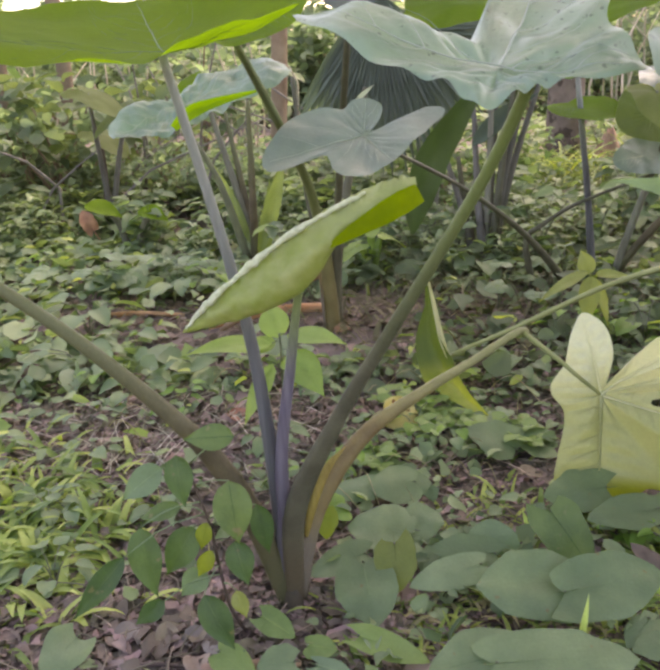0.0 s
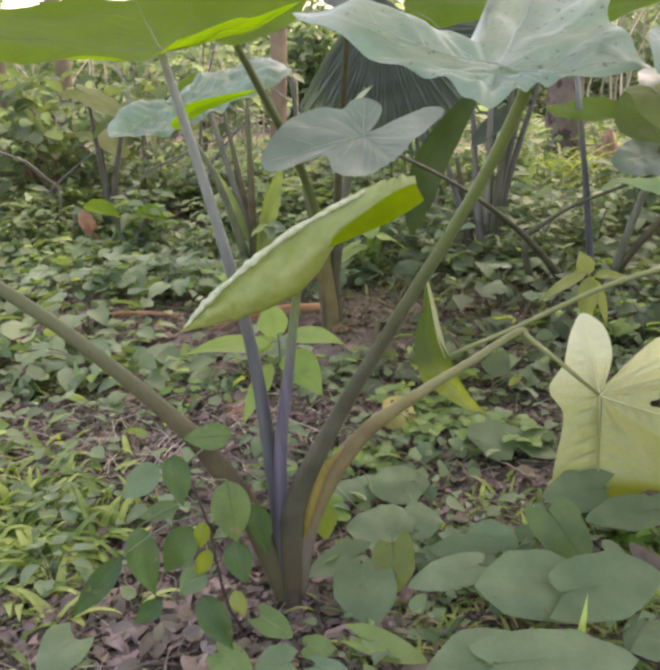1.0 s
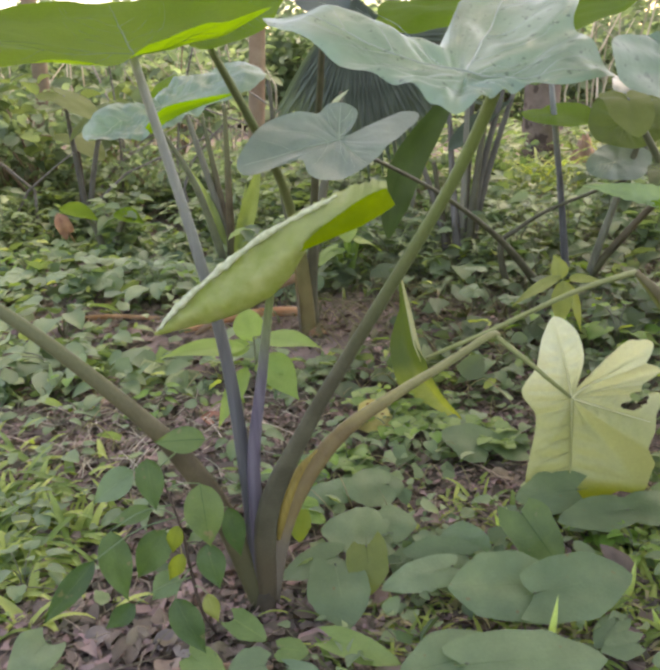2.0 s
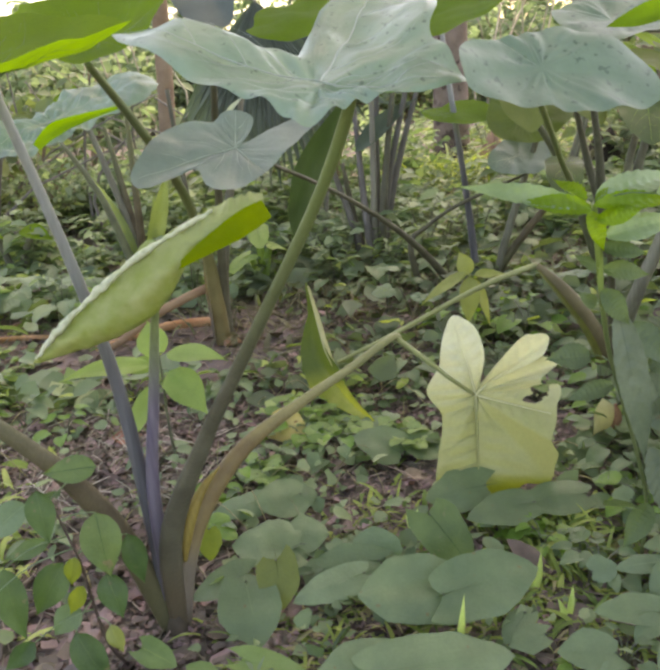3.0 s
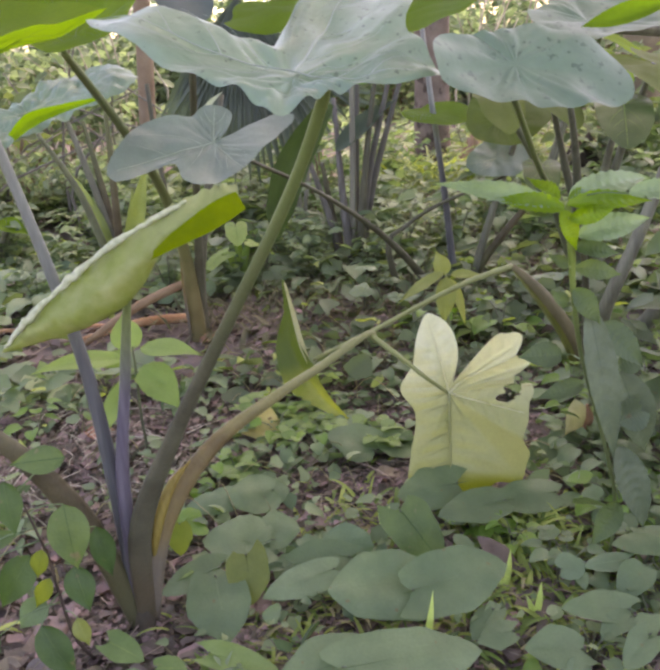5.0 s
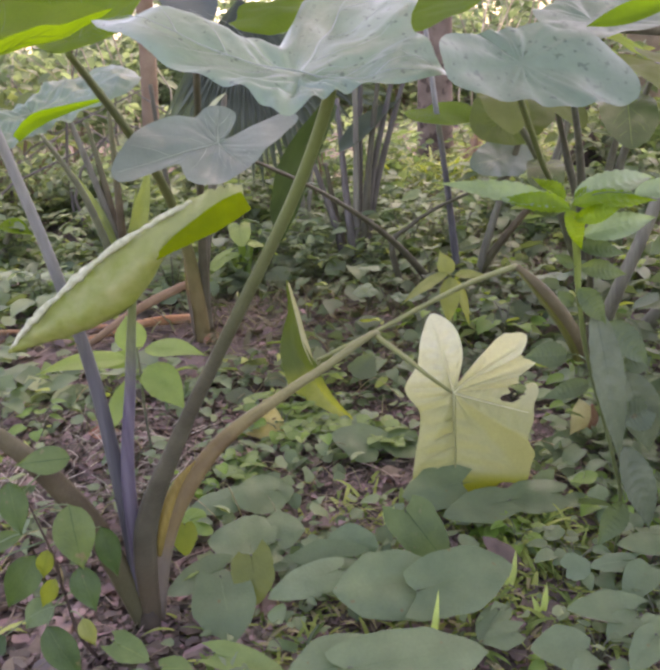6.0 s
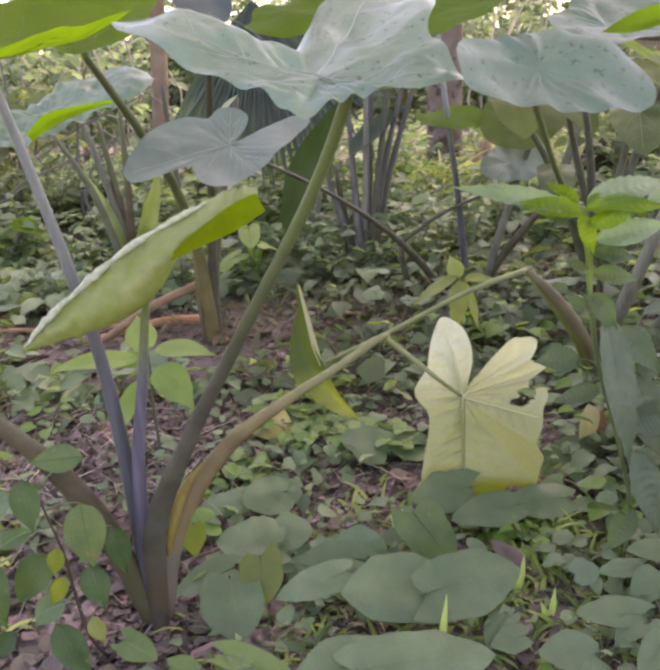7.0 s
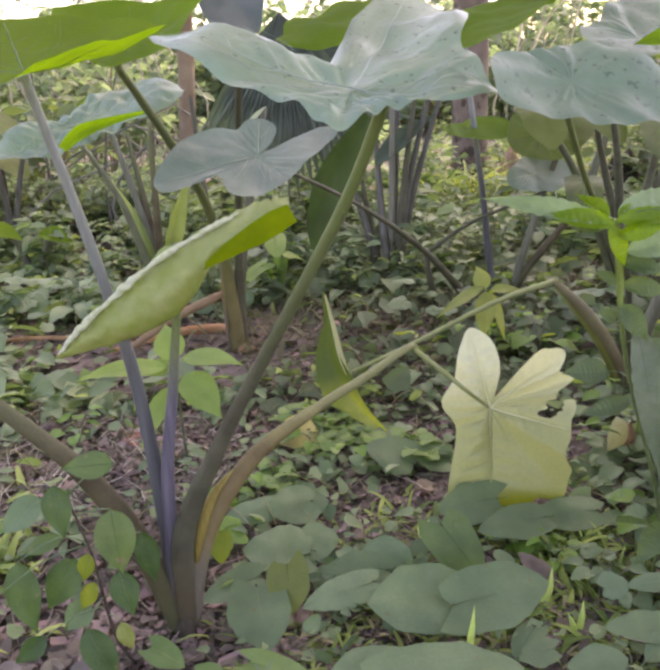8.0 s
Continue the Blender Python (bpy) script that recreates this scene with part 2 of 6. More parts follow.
FRESH_WEED = material("light_green_weed_leaf", (0.175, 0.27, 0.085), (0.25, 0.35, 0.13), 0.5, 18, 200, 0.25, 0.35, (1.5, 1.6, 0.5), 0.12, spots=((0.30, 0.30, 0.12), 50, 0.68))
# Grey sheen of the lit upper sides is put into this leaf colour.
SHOOT_GREY = material("grey_sheen_shoot_leaf", (0.22, 0.31, 0.17), (0.33, 0.43, 0.27), 0.28, 14, 200, 0.25, 0.35, (1.5, 1.7, 0.5), 0.1, gloss=0.8)
SAP_MID = material("mid_green_sapling_leaf", (0.085, 0.135, 0.055), (0.135, 0.19, 0.08), 0.45, 16, 200, 0.25, 0.32, (1.6, 1.8, 0.5), 0.15)
PALE_SHOOT = material("pale_grass_shoot", (0.46, 0.60, 0.24), (0.56, 0.70, 0.32), 0.5, 16, 200, 0.2, 0.45, (1.3, 1.4, 0.6), 0.08)
WHITE_SHOOT = material("whitish_rolled_leaf", (0.42, 0.47, 0.34), (0.55, 0.59, 0.46), 0.5, 14, 160, 0.2, 0.3, (1.1, 1.2, 0.8), 0.05)
PALE_WEED = material("pale_grey_green_leaf", (0.155, 0.225, 0.125), (0.22, 0.30, 0.175), 0.5, 16, 200, 0.25, 0.25, (1.4, 1.7, 0.5), 0.15)
PALM_LEAF = material("palm_leaflet", (0.085, 0.11, 0.09), (0.13, 0.16, 0.13), 0.5, 6, 100, 0.2, 0.2, (1.4, 1.7, 0.7), 0.2)
PALE_STALK = material("pale_dry_stalk", (0.38, 0.33, 0.24), (0.58, 0.52, 0.42), 0.7, 4, 80, 0.3, 0.0, None, 0.35, island=True)
DULL_LEAF = material("dull_blue_leaf", (0.08, 0.105, 0.095), (0.115, 0.145, 0.13), 0.6, 9, 160, 0.2, 0.1, None, 0.08)
INNER_LEAF = material("lit_inner_young_leaf", (0.15, 0.22, 0.004), (0.21, 0.28, 0.008), 0.6, 18, 90, 0.5, 0.5, (1.5, 1.6, 0.2), 0.05, gloss=0.15)
# Dim copy of the taro leaf colour, standing in for shade.
SHADE_LEAF = material("shaded_taro_leaf", (0.075, 0.105, 0.075), (0.115, 0.15, 0.105), 0.6, 9, 120, 0.2, 0.2, None, 0.15, gloss=0.2)
RIM_LEAF = material("whitish_rim", (0.48, 0.51, 0.32), (0.72, 0.73, 0.56), 0.6, 110, 200, 0.5, 0.0, None, 0.05, gloss=0.4)
PALE_SHEATH = material("pale_green_sheath", (0.20, 0.26, 0.10), (0.28, 0.34, 0.15), 0.5, 8, 120, 0.2, 0.35, (1.4, 1.5, 0.5), 0.1)
DROOP_LEAF = material("drooping_leaf", (0.27, 0.32, 0.04), (0.38, 0.40, 0.08), 0.42, 22, 160, 0.3, 0.35, (1.5, 1.4, 0.4), 0.05, rise=((0.085, 0.135, 0.028), 0.06, 0.14))
DULL_WEED = material("dull_hanging_leaf", (0.095, 0.135, 0.085), (0.145, 0.19, 0.125), 0.4, 24, 160, 0.3, 0.25, None, 0.15, gloss=0.45)
YELLOWISH_LEAF = material("yellowish_leaf", (0.28, 0.32, 0.09), (0.37, 0.40, 0.14), 0.5, 16, 200, 0.2, 0.4, (1.3, 1.3, 0.5), 0.12)
GLOW_LEAF = material("yellow_green_leaf", (0.19, 0.25, 0.025), (0.265, 0.315, 0.045), 0.5, 16, 200, 0.2, 0.4, (1.3, 1.3, 0.4), 0.12)
WEED_DARK = material("dark_oval_leaf", (0.06, 0.11, 0.04), (0.105, 0.17, 0.06), 0.45, 20, 200, 0.3, 0.3, (1.6, 1.9, 0.5), 0.3, spots=((0.16, 0.15, 0.08), 60, 0.66))
LIGHT_LEAF = material("thin_light_leaf", (0.24, 0.35, 0.11), (0.32, 0.43, 0.15), 0.5, 16, 200, 0.2, 0.45, (1.4, 1.5, 0.5), 0.12)
SHOOT_LEAF = material("bright_shoot_leaf", (0.15, 0.275, 0.008), (0.225, 0.36, 0.02), 0.3, 18, 200, 0.3, 0.45, (1.7, 1.7, 0.25), 0.08, gloss=0.45)
DEAD_TAN = material("tan_dead_leaf", (0.19, 0.145, 0.105), (0.36, 0.285, 0.22), 0.8, 20, 140, 0.4, 0.1, None, 0.3)
DEAD_RED = material("russet_dead_leaf", (0.26, 0.12, 0.08), (0.42, 0.24, 0.15), 0.8, 20, 140, 0.4, 0.15, (1.2, 1.0, 0.7), 0.2)
DEAD_MAUVE = material("mauve_dead_leaf", (0.115, 0.083, 0.066), (0.20, 0.148, 0.12), 0.75, 20, 140, 0.4, 0.1, None, 0.15)
DEAD_GREY = material("grey_dead_leaf", (0.19, 0.155, 0.145), (0.32, 0.27, 0.255), 0.75, 20, 140, 0.4, 0.1, None, 0.2)
DEAD_YELLOW = material("yellow_dead_leaf", (0.54, 0.42, 0.13), (0.68, 0.58, 0.26), 0.7, 20, 140, 0.3, 0.25, (1.2, 1.1, 0.6), 0.1, spots=((0.22, 0.10, 0.04), 45, 0.64))
DEAD_PALE = material("pale_dead_leaf", (0.50, 0.48, 0.26), (0.62, 0.58, 0.36), 0.7, 20, 140, 0.3, 0.25, None, 0.1)


# ---- building blocks ----
def ground_height(x, y):
    return 0.012 * noise.noise((x * 1.7, y * 1.7, 3.1)) + 0.006 * noise.noise((x * 6.0, y * 6.0, 8.4))


def mesh_from(name, verts, faces, smooth=True):
    me = bpy.data.meshes.new(name)
    me.from_pydata([tuple(v) for v in verts], [], faces)
    me.polygons.foreach_set("use_smooth", [smooth] * len(me.polygons))
    me.update()
    return me


def thing(name, at, label, category, group="", kind=""):
    ob = new(name)
    ob.empty_display_size = 0.05
    ob.location = at
    return tagged(ob, label, category, group, kind)


def base_of(ob):
    return Vector(ob.location) + (base_of(ob.parent) if ob.parent else Vector())


def part(name, shape, mat, parent, label=""):
    """Links a shape (vertices in world metres, faces) as one mesh under a thing or a part."""
    origin = base_of(parent)
    ob = new(name, mesh_from(name, [Vector(v) - origin for v in shape[0]], shape[1]))
    ob.data.materials.append(mat)
    ob.parent = parent
    return tagged(ob, label)


def whole(name, shape, mat, at, label, category, group="", kind=""):
    """A thing that is one mesh."""
    at = Vector(at)
    ob = new(name, mesh_from(name, [Vector(v) - at for v in shape[0]], shape[1]))
    ob.location = at
    ob.data.materials.append(mat)
    return tagged(ob, label, category, group, kind)


def joined(shapes):
    verts, faces = [], []
    for v, f in shapes:
        n = len(verts)
        verts.extend(v)
        faces.extend(tuple(i + n for i in face) for face in f)
    return verts, faces


def glide(points, s):
    """A point at s (0 to 1) on a smooth curve through the points; works for numbers of any size."""
    n = len(points) - 1
    x = min(max(s, 0.0), 1.0) * n
    i = min(int(x), n - 1)
    u = x - i
    a, b, c, d = (np.array(points[min(max(i + k, 0), n)], float) for k in (-1, 0, 1, 2))
    return 0.5 * ((2 * b) + (c - a) * u + (2 * a - 5 * b + 4 * c - d) * u * u + (3 * b - a - 3 * c + d) * u * u * u)


def tube(points, radii, sides=10, rings=20, channel=0.0, flat=1.0):
    """A tapered round stem along a smooth curve; channel hollows its upper side, as petioles are."""
    verts, faces = [], []
    line = [Vector(glide(points, k / rings)) for k in range(rings + 1)]
    for k, p in enumerate(line):
        way = (line[min(k + 1, rings)] - line[max(k - 1, 0)]).normalized()
        side = way.cross(Vector((0.2, -1, 0.15))).normalized()
        up = side.cross(way)
        r = float(glide([(v,) for v in radii], k / rings)[0])
        for j in range(sides):
            a = math.tau * j / sides
            dent = 1.0 - channel * max(0.0, math.cos(a - math.pi / 2)) ** 6 * (1 - k / rings)
            verts.append(p + (side * math.cos(a) + up * math.sin(a) * flat) * r * dent)
    for k in range(rings):
        for j in range(sides):
            a, b = k * sides + j, k * sides + (j + 1) % sides
            faces.append((a, b, b + sides, a + sides))
    faces.append(tuple(range(sides))[::-1])
    faces.append(tuple(range(rings * sides, (rings + 1) * sides)))
    return verts, faces


class Blade:
    """A lobed leaf blade round the top of its petiole: a profile of (degrees from the tip, reach, lift of the rim)."""

    def __init__(self, spot, tip, normal, profile, wave=0.004, ripple=11, sag=2.0, seed=0, puff=0.0, mains=(0,), pairs=5, slope=1.25):
        self.spot = Vector(spot)
        self.ahead = Vector(tip).normalized()
        normal = Vector(normal)
        self.up = (normal - self.ahead * normal.dot(self.ahead)).normalized()
        self.side = self.ahead.cross(self.up)
        self.profile = sorted(profile)
        self.wave, self.ripple, self.sag, self.seed = wave, ripple, sag, seed
        self.puff, self.mains, self.pairs, self.slope = puff, mains, pairs, slope

    def rim(self, degrees):
        rows = self.profile
        n = len(rows)
        degrees = (degrees + 180) % 360 - 180
        k = sum(1 for row in rows if row[0] <= degrees) - 1
        picked = []
        for j in (k - 1, k, k + 1, k + 2):
            a, r, h = rows[j % n]
            picked.append((a + 360 * (j // n), r, h))
        (a0, r0, h0), (a1, r1, h1), (a2, r2, h2), (a3, r3, h3) = picked
        u = (degrees - a1) / max(a2 - a1, 1e-6)

        def between(v0, v1, v2, v3):
            m1 = (v2 - v0) * (a2 - a1) / max(a2 - a0, 1e-6)
            m2 = (v3 - v1) * (a2 - a1) / max(a3 - a1, 1e-6)
            low, high = min(v1, v2), max(v1, v2)
            v = (2 * u**3 - 3 * u**2 + 1) * v1 + (u**3 - 2 * u**2 + u) * m1 + (3 * u**2 - 2 * u**3) * v2 + (u**3 - u**2) * m2
            spare = 0.15 * (high - low)
            return min(max(v, low - spare), high + spare)

        return between(r0, r1, r2, r3), between(h0, h1, h2, h3)

    def at(self, degrees, s, lift=0.0):
        r, h = self.rim(degrees)
        a = radians(degrees)
        z = h * s**self.sag + lift
        z += 0.3 * self.wave * s**3 * math.sin(self.ripple * a + 4.0 * s + self.seed)
        flat = self.side * (r * s * math.sin(a)) + self.ahead * (r * s * math.cos(a))
        q = self.spot + flat
        drift = Vector((self.seed * 3.7, 0, 0))
        reach = min(1.0, 3 * s)
        z += self.wave * reach * (1.6 * noise.noise(q * 8 + drift) + 0.7 * noise.noise(q * 22 + drift))
        if self.wave > 0.02:
            z += 0.7 * self.wave * reach * noise.noise(q * 40 + drift)
        if self.puff:
            z += self.puff * self.quilt(degrees, r * s) * (1 - s**8)
        return q + self.up * z

    def quilt(self, degrees, reach):
        """The blade bulges between the side veins of the nearest main vein."""
        gaps = sorted((abs((degrees - m + 180) % 360 - 180), m) for m in self.mains)
        gap, main = gaps[0]
        share = min(1.0, (gaps[1][0] - gap) / 25) if len(gaps) > 1 else 1.0
        length = self.rim(main)[0]
        across, along = reach * math.sin(radians(gap)), reach * math.cos(radians(gap))
        u = (along - self.slope * across - 0.1 * length) / (0.72 * length / self.pairs)
        return share * (0.35 + 0.65 * abs(math.sin(math.pi * u))) * min(1.0, across / (0.1 * length))

    def sheet(self, around=84, rings=11, holes=()):
        """The blade's surface; holes: eaten spots as (across, ahead, half width, half length) in metres."""
        rings = 42 if around > 200 else 20 if around > 100 else rings
        verts, faces = [self.at(0, 0)], []
        turns = [-180 + 360 * j / around for j in range(around)]
        for k in range(1, rings + 1):
            verts += [self.at(d, (k / rings) ** 0.85) for d in turns]
        for j in range(around):
            n = (j + 1) % around
            faces.append((0, 1 + j, 1 + n))
            for k in range(rings - 1):
                a, b = 1 + k * around + j, 1 + k * around + n
                if holes:
                    turn, reach = radians(turns[j]), self.rim(turns[j])[0] * ((k + 1.5) / rings) ** 0.85
                    x, y = reach * math.sin(turn), reach * math.cos(turn)
                    if any(((x - hx) / rx) ** 2 + ((y - hy) / ry) ** 2 < 1 + 0.6 * noise.noise((x * 170, y * 170, 2)) for hx, hy, rx, ry in holes):
                        continue
                faces.append((a, a + around, b + around, b))
        return verts, faces

    def rib(self, line, thick, bits):
        """A low rib with a diamond section that lies in the blade along a line of (degrees, share of the reach)."""
        verts, faces = [], []
        for k in range(bits + 1):
            d, r = glide(line, k / bits)
            p = self.at(*self.polar(d, r))
            q = self.at(*self.polar(*glide(line, min((k + 0.5) / bits, 1.0)))) - self.at(*self.polar(*glide(line, max((k - 0.5) / bits, 0.0))))
            across = q.cross(self.up).normalized()
            p = p + self.up * (0.8 * self.puff)
            w = thick * (1 - 0.75 * k / bits)
            verts += [p - across * w, p + self.up * w * 0.45, p + across * w, p - self.up * w * 0.7]
        for k in range(bits):
            for j in range(4):
                a, b = k * 4 + j, k * 4 + (j + 1) % 4
                faces.append((a, b, b + 4, a + 4))
        return verts, faces

    def polar(self, x, y):
        d, r = math.degrees(math.atan2(x, y)), math.hypot(x, y)
        return d, r / max(self.rim(d)[0], 1e-4)

    def vein(self, main, thick=0.0022, pairs=5, reach=0.93, turn=38, sides=(-1, 1)):
        """One main vein towards the given degrees, with pairs of side veins that bend towards the rim."""
        length = self.rim(main)[0]
        heading = np.array((math.sin(radians(main)), math.cos(radians(main))))
        out = [self.rib([heading * length * reach * k / 8 for k in range(9)], thick, 14)]
        for k in range(pairs):
            start = heading * length * (0.1 + 0.72 * k / max(pairs, 1))
            for sign in sides:
                a = radians(main + sign * (turn + 12))
                b = radians(main + sign * (turn - 14))
                line = []
                for q in range(9):
                    u = q / 8
                    p = start + length * 0.7 * u * ((1 - u) * np.array((math.sin(a), math.cos(a))) + u * np.array((math.sin(b), math.cos(b))))
                    if self.polar(*p)[1] > 0.95:
                        break
                    line.append(p)
                if len(line) > 3:
                    out.append(self.rib(line, thick * 0.4, 7))
        return joined(out)


def strip_leaf(foot, way, up, length, width, droop=0.3, fold=0.25, wave=0.0, across=5, along=9, shape="ovate", seed=0, ridges=0.0):
    """A leaf on one midrib: foot, direction, upper side, size; it droops towards its tip and folds up along the midrib."""
    way, up = Vector(way).normalized(), Vector(up)
    side = way.cross(up).normalized()
    up = side.cross(way).normalized()
    verts, faces = [], []
    p, heading = Vector(foot), way.copy()
    step = length / along
    for k in range(along + 1):
        s = k / along
        if shape == "ovate":
            w = max(math.sin(math.pi * s**0.72), 0.0) ** (0.8 + 0.5 * s)
        elif shape == "lance":
            w = max(math.sin(math.pi * s**0.9), 0.0) ** 1.1
        elif shape == "heart":
            w = max(math.sin(math.pi * (0.12 + 0.88 * s) ** 0.75), 0.0) ** 0.8
        else:
            w = (1 - s) ** 0.6 * min(1.0, 0.5 + 4 * s)
        normal = side.cross(heading).normalized()
        for j in range(across):
            v = 2 * j / (across - 1) - 1
            z = fold * abs(v) * w * width * 0.5 + wave * math.sin(7 * s + 3 * v + seed) * abs(v) + ridges * w * math.sin(62 * (s - 0.12 * abs(v))) * min(1.0, 3 * abs(v))
            verts.append(p + side * (v * w * width * 0.5) + normal * z)
        heading = (Matrix.Rotation(-droop / along * (0.4 + 1.2 * s), 3, side) @ heading).normalized()
        p = p + heading * step
    for k in range(along):
        for j in range(across - 1):
            a = k * across + j
            faces.append((a, a + 1, a + across + 1, a + across))
    return verts, faces


def ribbon(points, widths, facing, fold=0.3, along=20, across=7):
    """A leaf that follows a bent midrib, with its width along it; it faces one way and is folded up along the midrib."""
    verts, faces = [], []
    facing = Vector(facing).normalized()
    for k in range(along + 1):
        s = k / along
        p = Vector(glide(points, s))
        heading = (Vector(glide(points, min(s + 0.03, 1))) - Vector(glide(points, max(s - 0.03, 0)))).normalized()
        side = heading.cross(facing).normalized()
        w = float(np.interp(s, np.linspace(0, 1, len(widths)), widths))
        for j in range(across):
            v = 2 * j / (across - 1) - 1
            verts.append(p + side * (v * w * 0.5) + facing * (fold * abs(v) * w * 0.5 + 0.1 * w * noise.noise((4 * s, v, w))))
    for k in range(along):
        for j in range(across - 1):
            i = k * across + j
            faces.append((i, i + 1, i + across + 1, i + across))
    return verts, faces


LEAF_PLAN = np.array([(0, 0, 0), (0, 0.4, -0.03), (0, 0.75, -0.06), (0, 1, -0.16), (0.38, 0.1, 0.07), (0.5, 0.42, 0.09), (0.3, 0.76, 0.02), (-0.38, 0.1, 0.07), (-0.5, 0.42, 0.09), (-0.3, 0.76, 0.02)])
LEAF_FACES = ((0, 4, 5, 1), (1, 5, 6, 2), (2, 6, 3), (0, 1, 8, 7), (1, 2, 9, 8), (2, 3, 9))


def leaf_cloud(spots, ways, ups, lengths, widths, curl=1.0, ragged=0.0):
    """Many small folded leaves in one mesh."""
    spots, ways, ups = (np.array(a, float).reshape(-1, 3) for a in (spots, ways, ups))
    lengths, widths = np.array(lengths, float), np.array(widths, float)
    ways /= np.linalg.norm(ways, axis=1)[:, None] + 1e-9
    sides = np.cross(ways, ups)
    sides /= np.linalg.norm(sides, axis=1)[:, None] + 1e-9
    ups = np.cross(sides, ways)
    plan = LEAF_PLAN[None] + ragged * rng.uniform(-1, 1, (len(spots), len(LEAF_PLAN), 3)) * (0.5, 0.35, 0.16)
    verts = spots[:, None] + sides[:, None] * (plan[..., 0:1] * widths[:, None, None]) + ways[:, None] * (plan[..., 1:2] * lengths[:, None, None]) + ups[:, None] * (plan[..., 2:3] * curl * lengths[:, None, None])
    n = len(LEAF_PLAN)
    faces = [tuple(i + k * n for i in f) for k in range(len(spots)) for f in LEAF_FACES]
    return verts.reshape(-1, 3).tolist(), faces


rng = np.random.default_rng(7)


def unit(n, tilt):
    """n random directions, mostly level, tilted up or down by about tilt."""
    a = rng.uniform(0, math.tau, n)
    z = rng.normal(0, tilt, n)
    return np.stack([np.cos(a), np.sin(a), z], 1)


# ---- ground ----
def ground_sheet():
    xs = np.concatenate([-np.geomspace(250, 5, 14), np.linspace(-4.5, 4.5, 130), np.geomspace(5, 250, 14)])
    ys = np.concatenate([-np.geomspace(250, 1.0, 14), np.linspace(-0.6, 8, 130), np.geomspace(8.6, 250, 14)])
    verts = [(x, y, ground_height(x, y)) for y in ys for x in xs]
    n = len(xs)
    faces = [(j * n + i, j * n + i + 1, (j + 1) * n + i + 1, (j + 1) * n + i) for j in range(len(ys) - 1) for i in range(n - 1)]
    return verts, faces


whole("ground", ground_sheet(), SOIL, (0, 0, 0), "dark damp soil strewn with dead leaves under the plants", "ground", kind="structure")

# ---- leaf shapes of the large taro plants ----
LEAF_A = ((0.234, 0.96, 0.901), (0.44, 0.84, 0.3), (0.07, -0.37, 0.93), [(-175, 0.077, -0.006), (-155, 0.079, 0.003), (-133, 0.098, 0.01), (-113, 0.136, 0.013), (-100, 0.182, 0.025), (-88, 0.238, 0.035), (-67, 0.16, 0.013), (-38, 0.098, -0.003), (-24, 0.149, -0.003), (-18, 0.228, 0.001), (-9, 0.324, -0.0), (0, 0.344, 0.0), (14, 0.27, 0.012), (26, 0.179, 0.01), (48, 0.157, 0.007), (69, 0.156, -0.006), (81, 0.106, -0.002), (97, 0.069, 0.005), (130, 0.057, 0.006), (161, 0.072, -0.001), (173, 0.085, -0.004)])
LEAF_B = ((0.147, 2.25, 0.715), (-0.89, -0.44, -0.13), (0.2, -0.62, 0.75), [(-173, 0.225, 0.05), (-158, 0.172, 0.045), (-128, 0.123, 0.034), (-81, 0.132, 0.027), (-57, 0.156, 0.013), (-36, 0.166, 0.013), (-12, 0.139, 0.002), (-11, 0.22, 0.011), (-7, 0.285, 0.003), (1, 0.293, 0.004), (15, 0.243, 0.013), (37, 0.186, 0.009), (54, 0.144, 0.013), (81, 0.1, 0.01), (104, 0.113, 0.021), (127, 0.122, 0.025), (145, 0.11, 0.017), (157, 0.057, 0.013), (169, 0.025, 0.006), (173, 0.109, 0.011), (176, 0.184, 0.031)])
LEAF_C = ((0.467, 0.95, 0.897), (0.97, 0.0, -0.25), (0.16, -0.76, 0.63), [(-180, 0.085, 0.026), (-167, 0.063, 0.012), (-115, 0.048, -0.003), (-56, 0.079, -0.01), (-31, 0.107, -0.005), (-11, 0.139, -0.005), (2, 0.142, -0.004), (9, 0.129, -0.003), (34, 0.086, 0.012), (91, 0.067, 0.021), (124, 0.086, 0.018), (145, 0.111, 0.024), (159, 0.112, 0.031), (173, 0.098, 0.029)])
YELLOW = ((0.5625, 1.579, 0.239), (0.13, -0.25, -0.96), (0.23, -0.93, 0.27), [(-175, 0.158, 0.016), (-166, 0.13, 0.021), (-158, 0.078, 0.016), (-150, 0.024, 0.01), (-149.3, 0.108, 0.092), (-139.2, 0.139, 0.12), (-128.9, 0.151, 0.131), (-122.6, 0.134, 0.126), (-121.6, 0.114, 0.126), (-101.4, 0.144, 0.11), (-99.6, 0.1, 0.109), (-90, 0.102, 0.1), (-84.6, 0.14, 0.1), (-67.2, 0.131, 0.098), (-52.6, 0.135, 0.102), (-37, 0.144, 0.095), (-34.2, 0.175, 0.091), (-30.4, 0.195, 0.076), (-23.2, 0.23, 0.053), (-13.5, 0.212, 0.023), (-4, 0.237, -0.004), (15.1, 0.204, -0.029), (33.7, 0.195, -0.044), (39.4, 0.147, -0.045), (51.4, 0.09, -0.046), (73.3, 0.07, -0.037), (112.4, 0.091, -0.034), (143.3, 0.094, -0.015), (157.1, 0.125, -0.006), (167.3, 0.149, 0.001), (176.2, 0.171, 0.01)])
